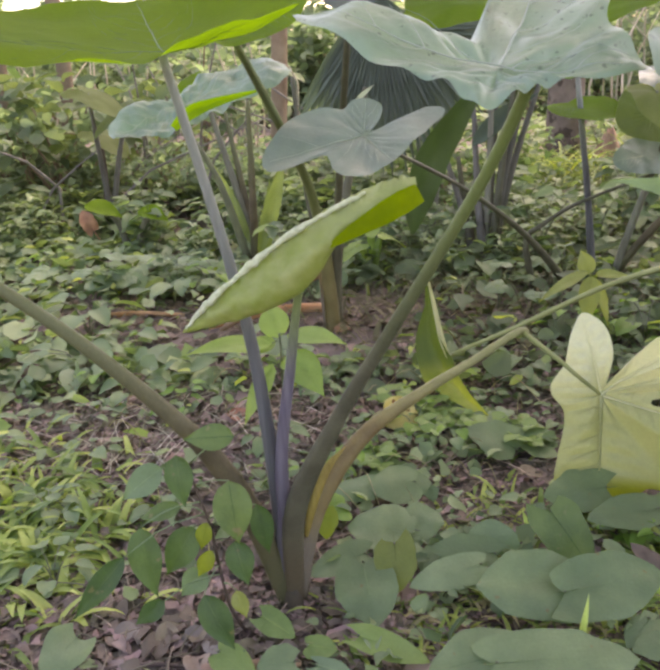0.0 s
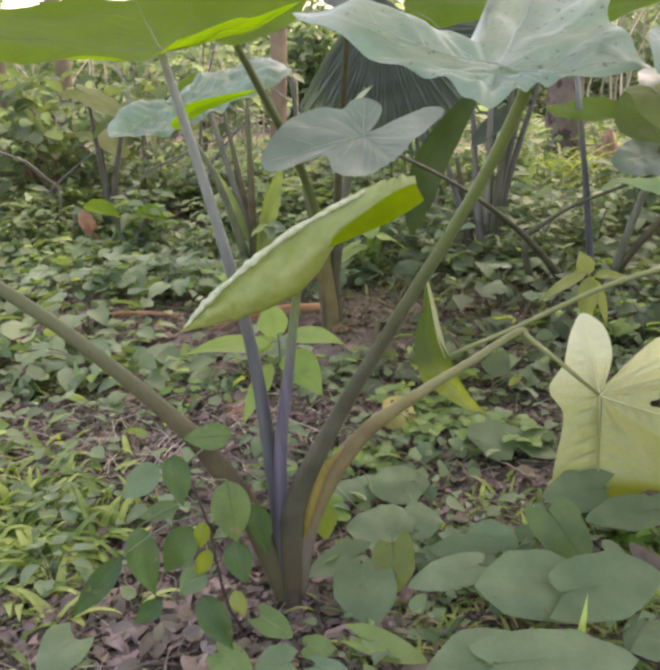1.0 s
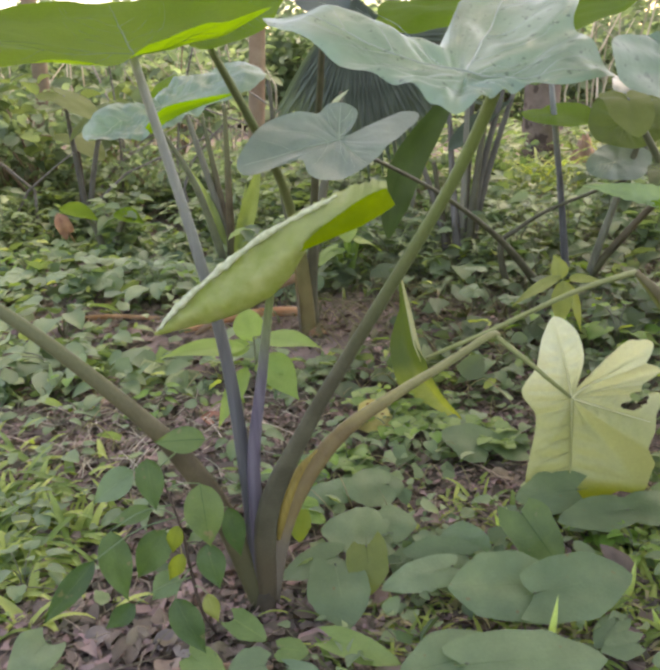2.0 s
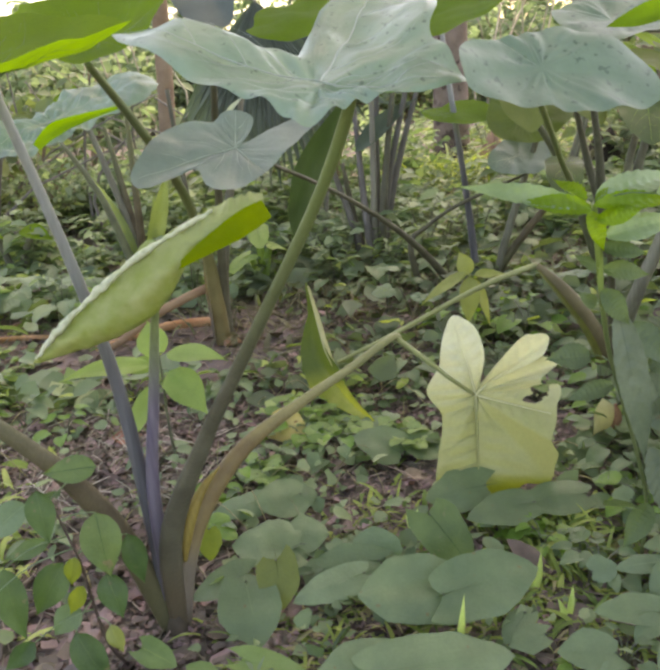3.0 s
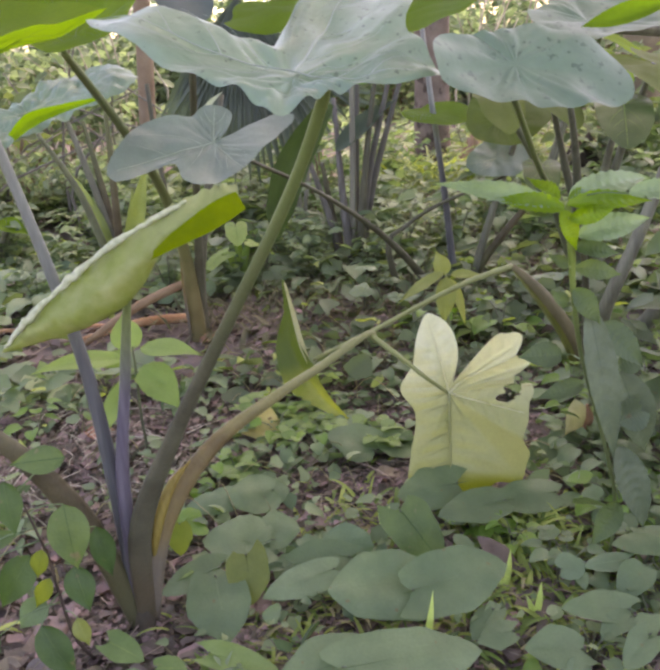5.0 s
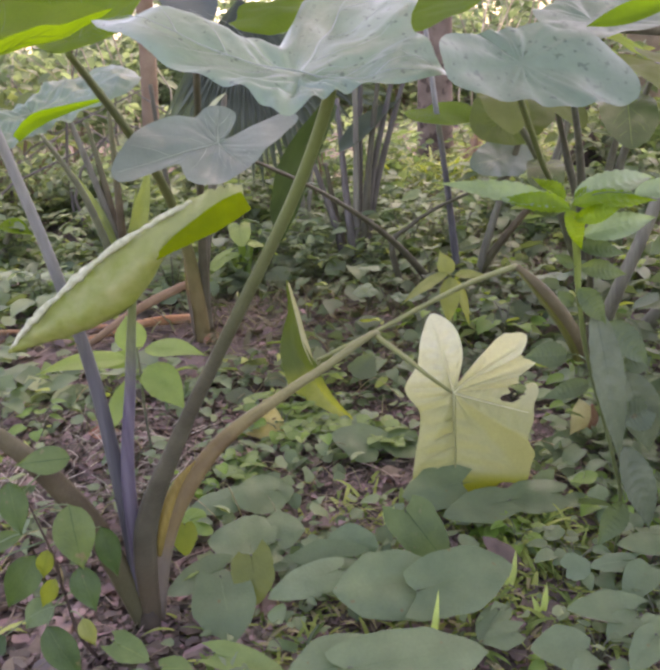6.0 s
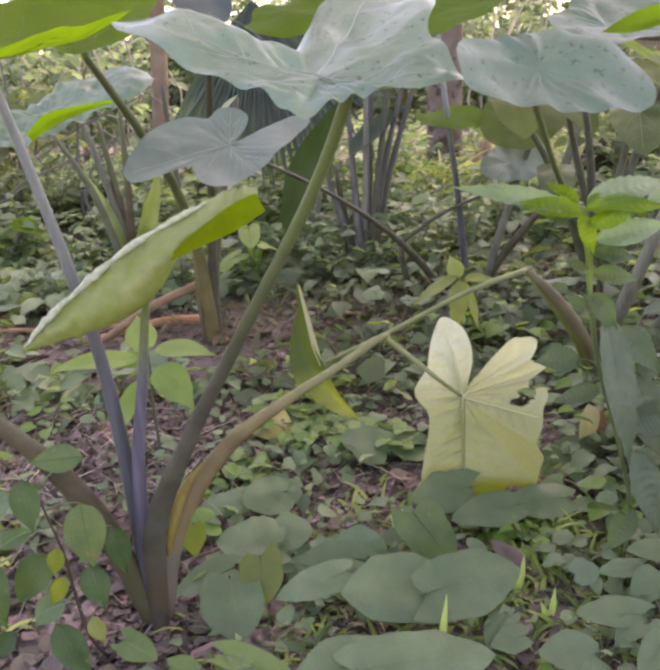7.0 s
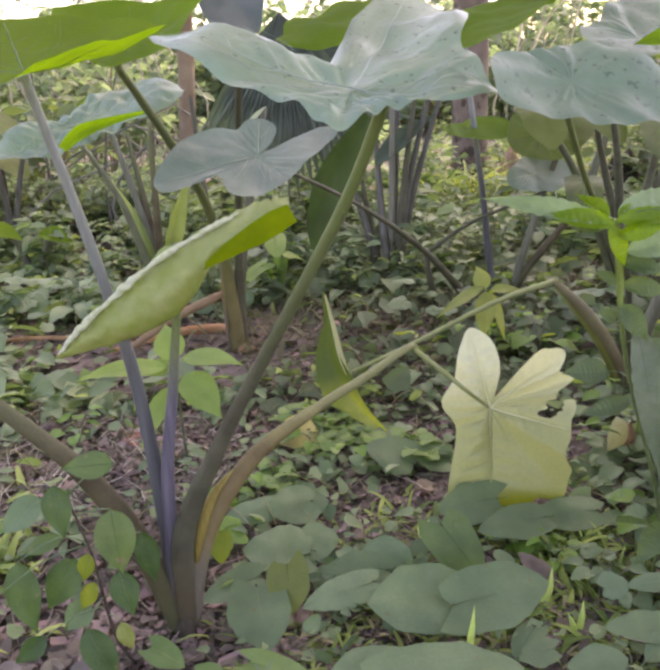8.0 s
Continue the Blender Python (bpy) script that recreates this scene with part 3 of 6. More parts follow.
LEAF_L = ((-0.154, 1.22, 0.947), (-0.76, -0.65, 0.08), (0.16, -0.07, 0.98), [(-151, 0.179, 0.073), (-132, 0.121, 0.054), (-91, 0.103, 0.035), (-55, 0.09, 0.004), (-27, 0.163, -0.003), (-14, 0.246, -0.01), (-6, 0.305, 0.002), (37, 0.289, 0.013), (73, 0.335, 0.025), (95, 0.287, 0.043), (137, 0.206, 0.063), (167, 0.18, 0.072)])
LEAF_K = ((-0.093, 1.72, 0.964), (0.72, -0.63, 0.3), (-0.33, 0.07, 0.94), [(-141, 0.224, 0.166), (-111, 0.235, 0.121), (-14, 0.165, 0.011), (14, 0.173, -0.019), (34, 0.144, -0.029), (67, 0.126, 0.0), (81, 0.143, 0.048), (176, 0.124, 0.128)])
LEAF_M = ((-0.326, 2.4, 0.814), (0.91, 0.32, 0.27), (-0.02, -0.61, 0.79), [(-180, 0.223, 0.048), (-165, 0.158, 0.035), (-139, 0.077, -0.003), (-40, 0.152, -0.019), (-24, 0.282, -0.024), (-2, 0.305, 0.007), (10, 0.301, 0.015), (25, 0.218, 0.03), (40, 0.127, 0.021), (85, 0.116, 0.033), (125, 0.154, 0.05), (150, 0.184, 0.052), (164, 0.229, 0.054)])
LEAF_N = ((0.317, 1.6, 0.992), (-0.77, -0.63, -0.13), (0.0, -0.2, 0.98), [(-161, 0.159, 0.019), (-112, 0.102, 0.01), (-59, 0.103, -0.002), (-19, 0.122, -0.011), (0, 0.16, 0.0), (40, 0.113, -0.0), (116, 0.158, -0.0), (154, 0.229, 0.019)])
LEAF_D = ((0.71, 1.3, 0.934), (-0.9, -0.43, 0.02), (0.21, -0.41, 0.89), [(-135, 0.12, 0.045), (-72, 0.097, 0.032), (-41, 0.112, 0.011), (-22, 0.114, 0.001), (0, 0.116, -0.0), (79, 0.072, 0.003), (145, 0.195, 0.021), (173, 0.215, 0.033)])
LEAF_R = ((0.519, 1.35, 0.977), (-0.69, -0.69, -0.23), (-0.06, -0.26, 0.96), [(-101, 0.083, 0.022), (-52, 0.099, 0.018), (-23, 0.142, 0.011), (0, 0.145, -0.001), (44, 0.086, -0.01), (131, 0.151, -0.016), (168, 0.185, 0.001)])
LEAF_Y = ((1.149, 2.9, 0.649), (0.2, -0.39, -0.9), (0.05, -0.91, 0.4), [(-132, 0.12, -0.063), (-89, 0.213, -0.028), (-55, 0.145, 0.036), (-3, 0.113, 0.041), (44, 0.118, 0.04), (77, 0.14, 0.023), (125, 0.125, 0.016)])
LEAF_G = ((1.148, 2.95, 0.503), (-0.91, -0.41, -0.03), (0.2, -0.52, 0.83), [(-179, 0.149, 0.017), (-150, 0.12, -0.006), (-69, 0.072, -0.02), (-22, 0.12, -0.016), (2, 0.135, -0.002), (35, 0.087, 0.016), (135, 0.077, 0.024)])
LEAF_H = ((0.924, 2.95, 0.679), (-0.9, -0.44, 0.01), (0.13, -0.25, 0.96), [(-177, 0.141, 0.024), (-128, 0.122, 0.002), (-49, 0.107, -0.004), (5, 0.133, 0.004), (85, 0.062, 0.002)])


LEAF_S = ((0.126, 2.1, 1.08), (-0.06, -0.81, -0.58), (0.04, -0.58, 0.81), [(-106, 0.062, 0.021), (-50, 0.082, 0.01), (-26, 0.117, -0.013), (0, 0.123, 0.0), (23, 0.108, 0.0), (50, 0.091, 0.006), (101, 0.08, 0.024), (174, 0.08, 0.026)])
TARO = [(-172, 0.22, 0), (-158, 0.48, -0.04), (-143, 0.6, -0.1), (-128, 0.57, -0.1), (-108, 0.48, -0.05), (-82, 0.45, -0.02), (-58, 0.52, -0.03), (-35, 0.68, -0.08), (-15, 0.88, -0.16), (0, 1.0, -0.24),
        (15, 0.88, -0.16), (35, 0.68, -0.08), (58, 0.52, -0.03), (82, 0.45, -0.02), (108, 0.48, -0.05), (128, 0.57, -0.1), (143, 0.6, -0.1), (158, 0.48, -0.04), (172, 0.22, 0), (180, 0.05, 0)]
HEART = [(-170, 0.22, 0.01), (-150, 0.48, 0.02), (-125, 0.56, 0.0), (-100, 0.55, -0.03), (-75, 0.54, -0.04), (-48, 0.58, -0.06), (-22, 0.74, -0.1), (0, 1.0, -0.16),
         (22, 0.74, -0.1), (48, 0.58, -0.06), (75, 0.54, -0.04), (100, 0.55, -0.03), (125, 0.56, 0.0), (150, 0.48, 0.02), (170, 0.22, 0.01), (180, 0.08, 0.0)]


def sized(profile, size):
    return [(d, r * size, h * size) for d, r, h in profile]


def add_blade(plant, blade, mat, mains, vein_mat=VEIN, label="", thick=0.0022, pairs=5, name="leaf_blade", around=84, holes=()):
    ob = part(name, blade.sheet(around, holes=holes), mat, plant, label)
    for main_vein in mains:
        part("vein", blade.vein(main_vein, thick, pairs), vein_mat, ob)
    return ob


# the main plant, in front
main = thing("taro_plant", (-0.07, 1.3, 0.0), "large taro plant with violet and olive leaf stalks in bare soil", "plant", "taro plants")
P_LEFT = [(-0.073, 1.3, -0.01), (-0.123, 1.29, 0.198), (-0.177, 1.27, 0.328), (-0.226, 1.25, 0.41), (-0.33, 1.22, 0.545), (-0.429, 1.2, 0.648), (-0.523, 1.18, 0.731)]
part("petiole", tube(P_LEFT, (0.017, 0.0205, 0.018, 0.014, 0.011, 0.0095, 0.0085), 12, 28, 0.3), BROWN_STEM, main, "thick brown olive leaf stalk")
P_TALL = [(-0.073, 1.3, 0.0), (-0.076, 1.3, 0.231), (-0.088, 1.3, 0.467), (-0.106, 1.28, 0.624), (-0.128, 1.26, 0.765), (-0.157, 1.22, 0.943)]
part("petiole", tube(P_TALL, (0.017, 0.0135, 0.0105, 0.0088, 0.0075, 0.006), 12, 28, 0.3), VIOLET_STEM, main, "violet grey leaf stalk")
P_SHORT = [(-0.07, 1.3, 0.0), (-0.064, 1.29, 0.276), (-0.032, 1.28, 0.464), (-0.006, 1.25, 0.598), (0.011, 1.2, 0.643)]
part("petiole", tube(P_SHORT, (0.016, 0.0115, 0.0085, 0.006, 0.005), 12, 24, 0.3), SLENDER_STEM, main, "slender violet stalk of the young leaf")
P_MAIN = [(-0.063, 1.3, -0.01), (-0.048, 1.28, 0.199), (0.038, 1.22, 0.397), (0.121, 1.14, 0.562), (0.221, 1.03, 0.763), (0.262, 0.96, 0.876), (0.258, 0.957, 0.888)]
part("petiole", tube(P_MAIN, (0.018, 0.0195, 0.0128, 0.0094, 0.0074, 0.0068, 0.005), 12, 32, 0.35), LONG_STEM, main, "long thick olive green leaf stalk")
P_BENT = [(-0.06, 1.3, 0.0), (-0.018, 1.31, 0.178), (0.077, 1.38, 0.284), (0.204, 1.47, 0.327), (0.3, 1.54, 0.347), (0.4, 1.6, 0.378), (0.422, 1.613, 0.372)]
part("petiole", tube(P_BENT, (0.015, 0.0188, 0.0148, 0.0102, 0.0083, 0.0073, 0.006), 12, 28, 0.3), ARCH_STEM, main, "brownish olive stalk that arches over")
P_YELLOW = [(0.414, 1.606, 0.374), (0.466, 1.547, 0.337), (0.498, 1.517, 0.31), (0.555, 1.56, 0.25)]
part("petiole", tube(P_YELLOW, (0.006, 0.0048, 0.0042, 0.0036), 8, 12), FRESH_STEM, main, "snapped thin stalk of the yellow leaf")
part("leaf_sheath", tube([(-0.033, 1.29, 0.145), (-0.027, 1.29, 0.18), (-0.014, 1.298, 0.22), (0.013, 1.318, 0.262), (0.045, 1.335, 0.289)], (0.003, 0.009, 0.0112, 0.0075, 0.001), 10, 20), OCHRE_SHEATH, main, "yellow ochre sheath edge")
part("stem_base", tube([(-0.068, 1.3, -0.03), (-0.068, 1.3, 0.01), (-0.067, 1.299, 0.03), (-0.066, 1.298, 0.06)], (0.028, 0.0235, 0.02, 0.01), 14, 10), FOOT_STEM, main, "swollen brown foot of the plant")

add_blade(main, Blade(*LEAF_A, 0.014, 13, 1.3, 1, 0.0075, (-5, 75, -90), 5), GREY_LEAF, (-5, 75, -90), GREY_VEIN, thick=0.0018, pairs=3, around=120, label="broad grey green leaf with white veins and dark specks")
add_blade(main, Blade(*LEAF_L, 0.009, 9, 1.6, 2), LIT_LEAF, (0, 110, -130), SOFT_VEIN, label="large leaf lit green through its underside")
yellow = Blade(*YELLOW, 0.008, 9, 1.5, 3, 0.008, (11, 175, -125, -59), 5, 0.25)
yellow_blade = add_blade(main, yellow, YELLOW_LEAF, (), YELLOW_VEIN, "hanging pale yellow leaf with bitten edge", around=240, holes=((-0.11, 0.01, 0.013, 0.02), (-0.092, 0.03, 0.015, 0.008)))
part("midrib", yellow.vein(11, 0.0026, 0), YELLOW_RIB, yellow_blade, "yellow green midrib")
part("vein", yellow.vein(11, 0.0045, 5, turn=66, sides=(1,)), YELLOW_LEAF, yellow_blade)
for way, thick in ((175, 0.0026), (-125, 0.0030), (-59, 0.0024)):
    part("vein", yellow.vein(way, thick, 0), YELLOW_VEIN, yellow_blade)


def rolled_leaf():
    """The young leaf, still rolled along its length like a trough."""
    verts, faces = [], []
    low = [(-0.177, 1.2, 0.561), (-0.125, 1.188, 0.572), (-0.06, 1.178, 0.588), (-0.003, 1.178, 0.611), (0.033, 1.182, 0.645), (0.065, 1.187, 0.688), (0.117, 1.19, 0.706), (0.17, 1.2, 0.729)]
    high = [(-0.177, 1.2, 0.564), (-0.13, 1.2, 0.61), (-0.075, 1.2, 0.652), (-0.02, 1.2, 0.69), (0.035, 1.2, 0.72), (0.09, 1.2, 0.746), (0.136, 1.2, 0.761), (0.17, 1.2, 0.764)]
    along, across = 64, 18
    for k in range(along + 1):
        s = k / along
        a, b = Vector(glide(low, s)), Vector(glide(high, s))
        wide = (b - a).length
        for j in range(across + 1):
            v = j / across * 1.75 - 0.0
            if v <= 1:
                p = b.lerp(a, v)
                p.y -= 0.35 * wide * math.sin(math.pi * v)
            else:
                u = v - 1
                p = a.lerp(b, u * 1.15)
                p.y += 0.55 * wide * math.sin(math.pi * 0.5 * min(u * 1.6, 1))
            crimp = 0.0034 * math.sin(s * 62 + 9 * noise.noise((s * 9, 1, 2))) * max(0.0, 1 - 3 * v)
            quilt = 0.007 * noise.noise(p * 38) + 0.0035 * noise.noise(p * 85)
            verts.append(p + Vector((0, -crimp + quilt, crimp)))
    n = across + 1
    for k in range(along):
        for j in range(across):
            i = k * n + j
            faces.append((i, i + 1, i + n + 1, i + n))
    return verts, faces


part("young_leaf", rolled_leaf(), LIME_LEAF, main, "half rolled young lime green leaf with crinkled edge")
# Strip in saturated green for light shining through the inner side.
part("young_leaf_inside", ribbon([(0.04, 1.168, 0.678), (0.08, 1.152, 0.704), (0.122, 1.15, 0.725), (0.148, 1.156, 0.737), (0.172, 1.17, 0.745)], (0.003, 0.02, 0.031, 0.032, 0.026), (0, -1, 0.25), -0.12), INNER_LEAF, main, "inner side of the young leaf, coloured as lit through")
part("young_leaf_rim", tube([Vector(glide([(-0.17, 1.19, 0.571), (-0.13, 1.187, 0.61), (-0.075, 1.187, 0.652), (-0.02, 1.187, 0.69), (0.035, 1.187, 0.719), (0.1, 1.19, 0.747)], k / 40)) + Vector((0, 0.003 * noise.noise((k * 0.9, 2, 5)), 0.0035 * noise.noise((k * 0.8, 7, 1)))) for k in range(41)], (0.0015, 0.0038, 0.0055, 0.0034, 0.0062, 0.0038, 0.0056, 0.003, 0.0044, 0.002), 6, 120), RIM_LEAF, main, "crinkled whitish rolled rim")

# the plant behind it
second = thing("taro_plant", (0.02, 2.8, 0.0), "taro plant with brownish stalks behind fallen orange stalks", "plant", "taro plants")
part("petiole", tube([(0.02, 2.8, -0.02), (0.018, 2.8, 0.15), (0.012, 2.76, 0.32), (-0.02, 2.6, 0.55), (-0.07, 2.25, 0.76), (-0.09, 1.95, 0.87), (-0.105, 1.72, 0.95)], (0.032, 0.028, 0.02, 0.015, 0.012, 0.0095, 0.007), 10, 24), FOOT_OLIVE, second, "brown green stalk leaning forward")
part("petiole", tube([(0.035, 2.82, -0.02), (0.045, 2.84, 0.2), (0.1, 2.9, 0.45), (0.195, 3.0, 0.8)], (0.027, 0.023, 0.016, 0.009), 10, 16), DIM_STEM, second)
part("sheath_edge", tube([(-0.006, 2.775, 0.0), (-0.007, 2.775, 0.1), (-0.008, 2.76, 0.2), (-0.004, 2.735, 0.31)], (0.003, 0.005, 0.0045, 0.001), 8, 12), ARCH_STEM, second, "ochre edge of the leaf sheath")
part("young_leaf", strip_leaf((0.118, 2.35, 0.765), (0.55, -0.05, 0.62), (-0.8, -0.6, 0.2), 0.1, 0.02, 0.15, 0.9, 0, 5, 9, "lance"), WHITE_SHOOT, second, "pale rolled young leaf")
part("petiole", tube([(0.02, 2.86, -0.02), (0.01, 2.95, 0.2), (-0.04, 3.07, 0.45), (-0.06, 3.15, 0.85)], (0.018, 0.014, 0.0105, 0.008), 10, 16), DIM_STEM, second)
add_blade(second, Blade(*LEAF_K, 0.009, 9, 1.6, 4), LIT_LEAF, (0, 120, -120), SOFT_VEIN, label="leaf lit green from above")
add_blade(second, Blade(*LEAF_M, 0.022, 9, 1.4, 5, 0.012, (0, 170, 60), 5), SHEEN_LEAF, (0, 170, 60), around=140, label="crumpled shiny grey green leaf")
part("turned_rim", ribbon([(-0.115, 2.2, 0.85), (-0.2, 2.2, 0.835), (-0.28, 2.2, 0.815), (-0.337, 2.21, 0.775)], (0.006, 0.02, 0.036, 0.02), (0, -0.95, -0.2), 0.4), LIT_LEAF, second, "underside of the leaf lit yellow green")
add_blade(second, Blade(*LEAF_S, 0.004, 9, 1.4, 15), DULL_LEAF, (), label="dull blue grey leaf hanging down")
part("petiole", tube([(0.03, 2.85, -0.02), (0.075, 2.7, 0.5), (0.12, 2.3, 0.95), (0.126, 2.1, 1.075)], (0.02, 0.013, 0.009, 0.006), 8, 14), DIM_STEM, second)

# plants further back and to the side
fourth = thing("taro_plant", (1.0, 3.05, 0.0), "taro plant with a violet stalk and broad blue green leaf", "plant", "taro plants")
part("petiole", tube([(0.95, 3.05, -0.02), (0.728, 2.85, 0.26), (0.48, 2.6, 0.485), (0.256, 2.4, 0.637), (0.147, 2.26, 0.705)], (0.02, 0.012, 0.0072, 0.0056, 0.005), 10, 22), DIM_STEM, fourth, "slanting dark olive stalk")
part("petiole", tube([(1.02, 3.05, -0.02), (0.971, 3.0, 0.381), (0.915, 2.95, 0.74), (0.875, 2.9, 1.0)], (0.017, 0.012, 0.0095, 0.0075), 10, 16), VIOLET_STEM, fourth, "violet leaf stalk")
part("petiole", tube([(1.08, 3.03, -0.02), (1.11, 3.0, 0.17), (1.25, 2.98, 0.6)], (0.018, 0.015, 0.010), 10, 16), GREY_STEM, fourth)
part("petiole", tube([(1.06, 3.04, -0.02), (1.12, 3.0, 0.12), (1.25, 2.95, 0.3), (1.42, 2.9, 0.5)], (0.019, 0.016, 0.013, 0.011), 10, 16), BROWN_STEM, fourth)
part("petiole", tube([(0.8, 3.02, -0.02), (0.748, 3.000, 0.210), (0.816, 3.000, 0.277), (0.919, 2.980, 0.342), (1.073, 2.950, 0.403), (1.186, 2.950, 0.439)], (0.016, 0.012, 0.0085, 0.007, 0.006, 0.005), 8, 18), DIM_STEM, fourth, "thin olive stalk that bends to the side")
add_blade(fourth, Blade(*LEAF_B, 0.005, 9, 1.3, 6, 0.003, (0, 170, -95, 120), 3), BLUE_LEAF, (0, 170, -95, 120), GREY_VEIN, around=120, label="blue green dull leaf with pale veins", thick=0.0018, pairs=2)
add_blade(fourth, Blade(*LEAF_Y, 0.008, 7, 1.5, 7, 0.006, (0, 130, -130), 4), DULL_LIT, (), label="yellow green leaf seen against the light")
add_blade(fourth, Blade(*LEAF_G, 0.006, 7, 1.5, 8), BLUE_LEAF, (0,), label="dull grey green leaf")
add_blade(fourth, Blade(*LEAF_H, 0.004, 7, 1.5, 9), LIT_LEAF, (0,), SOFT_VEIN, label="level green leaf seen edge on")

third = thing("taro_plant", (0.72, 3.55, 0.0), "clump of grey violet taro stalks", "plant", "taro plants")
for k, (x, z, mat) in enumerate(((0.54, 0.5, BACK_STEM), (0.6, 0.46, DIM_STEM), (0.68, 0.72, BACK_STEM), (0.745, 0.8, GREY_STEM), (0.79, 0.84, BACK_STEM), (0.86, 0.84, DIM_STEM), (0.93, 0.84, BACK_STEM), (0.99, 0.82, BACK_STEM))):
    foot = Vector((0.70 + 0.16 * (x - 0.76), 3.55 + 0.06 * math.sin(k * 2.1), -0.02))
    tip = Vector((x, 3.62 + 0.05 * math.sin(k * 3.7), z))
    part("petiole", tube([foot, foot.lerp(tip, 0.45) + Vector((0.05 * (0.76 - x) + 0.012 * math.sin(k * 5), 0.02, 0)), tip], (0.024, 0.0165, 0.0095), 8, 14), mat, third)
part("leaf_blade", strip_leaf((0.66, 3.6, 0.5), (0.75, 0.0, 0.6), (-0.5, -0.8, 0.5), 0.36, 0.09, 0.3, 0.5, 0.003, 5, 12, "ovate"), SHADE_LEAF, third, "leaf between the stalks, coloured dim grey for shade")
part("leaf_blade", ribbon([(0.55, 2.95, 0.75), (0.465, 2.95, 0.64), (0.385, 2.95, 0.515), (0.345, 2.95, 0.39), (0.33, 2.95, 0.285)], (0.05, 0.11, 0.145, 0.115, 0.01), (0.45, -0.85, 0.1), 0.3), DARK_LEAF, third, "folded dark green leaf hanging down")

fifth = thing("taro_plant", (1.08, 2.05, 0.0), "taro plant with folded stalk and large speckled leaf", "plant", "taro plants")
part("petiole", tube([(1.1, 2.06, -0.02), (1.06, 2.0, 0.2), (0.95, 1.8, 0.45), (0.69, 1.4, 0.69), (0.578, 1.2, 0.795), (0.48, 1.0, 0.87)], (0.016, 0.011, 0.007, 0.005, 0.0045, 0.004), 10, 24), LONG_STEM, fifth, "green leaf stalk")
part("petiole", tube([(1.098, 2.1, -0.03), (1.088, 2.1, 0.055), (1.046, 2.105, 0.155), (0.982, 2.12, 0.252), (0.913, 2.145, 0.329)], (0.03, 0.028, 0.025, 0.02, 0.008), 10, 20, 0.0, 0.6), OLIVE_STEM, fifth, "brown olive collapsed stalk")
part("sheath_edge", ribbon([(1.076, 2.078, -0.02), (1.066, 2.078, 0.055), (1.026, 2.082, 0.146), (0.966, 2.1, 0.24), (0.912, 2.135, 0.318)], (0.02, 0.02, 0.017, 0.012, 0.004), (-0.4, -0.9, 0.1), 0.5), OCHRE_EDGE, fifth, "yellow green edge of the collapsed stalk")
part("petiole", tube([(0.915, 2.15, 0.328), (0.809, 2.15, 0.303), (0.697, 2.15, 0.264), (0.526, 2.15, 0.192), (0.41, 2.15, 0.149), (0.346, 2.15, 0.124)], (0.0085, 0.0075, 0.0068, 0.006, 0.005), 10, 20), FRESH_STEM, fifth, "long thin arching stalk")
add_blade(fifth, Blade(*LEAF_C, 0.008, 11, 1.5, 11, 0.003, (0, 150, -150), 5), SPECK_LEAF, (), label="large grey green leaf with dark specks")
drooping = part("leaf_blade", ribbon([(0.286, 2.17, 0.355), (0.292, 2.16, 0.27), (0.287, 2.14, 0.18), (0.312, 2.11, 0.105), (0.352, 2.02, 0.065), (0.402, 1.91, 0.045)], (0.004, 0.02, 0.07, 0.1, 0.05, 0.004), (-0.35, -0.9, 0.2), 0.6), DROOP_LEAF, fifth, "drooping green leaf turning yellow at its tip")
part("leaf_edge", ribbon([(0.289, 2.155, 0.35), (0.303, 2.14, 0.27), (0.318, 2.11, 0.18), (0.34, 2.08, 0.11)], (0.004, 0.012, 0.016, 0.004), (-0.2, -0.9, 0.3), 0.3), DEAD_PALE, drooping, "pale dried leaf edge")

sixth = thing("taro_plant", (1.3, 2.3, 0.0), "taro plant with grey violet stalks beside the sapling", "plant", "taro plants")
part("petiole", tube([(1.22, 2.3, -0.02), (1.2, 2.15, 0.2), (1.27, 2.1, 0.441), (1.42, 2.05, 0.95)], (0.026, 0.02, 0.0165, 0.012), 10, 18), GREY_STEM, sixth)
part("petiole", tube([(1.32, 2.3, -0.02), (1.42, 2.0, 0.4), (1.2, 1.6, 0.83), (0.72, 1.3, 0.93)], (0.026, 0.02, 0.014, 0.009), 10, 18), GREY_STEM, sixth)
add_blade(sixth, Blade(*LEAF_D, 0.007, 9, 1.5, 13, 0.004, (0, 120, -120), 4), SPECK_LEAF, (), label="grey leaf with bright green turned rim")
part("turned_rim", strip_leaf((0.645, 1.18, 0.928), (0.105, 0.0, 0.02), (0, -0.9, 0.5), 0.14, 0.03, 0.1, 0.4, 0.003, 5, 12, "lance"), LIT_LEAF, sixth, "turned leaf rim in lit bright green")
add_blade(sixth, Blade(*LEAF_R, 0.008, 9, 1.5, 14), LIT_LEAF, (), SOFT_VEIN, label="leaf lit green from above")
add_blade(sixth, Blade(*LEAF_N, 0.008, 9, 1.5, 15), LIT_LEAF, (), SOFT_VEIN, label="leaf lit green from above")


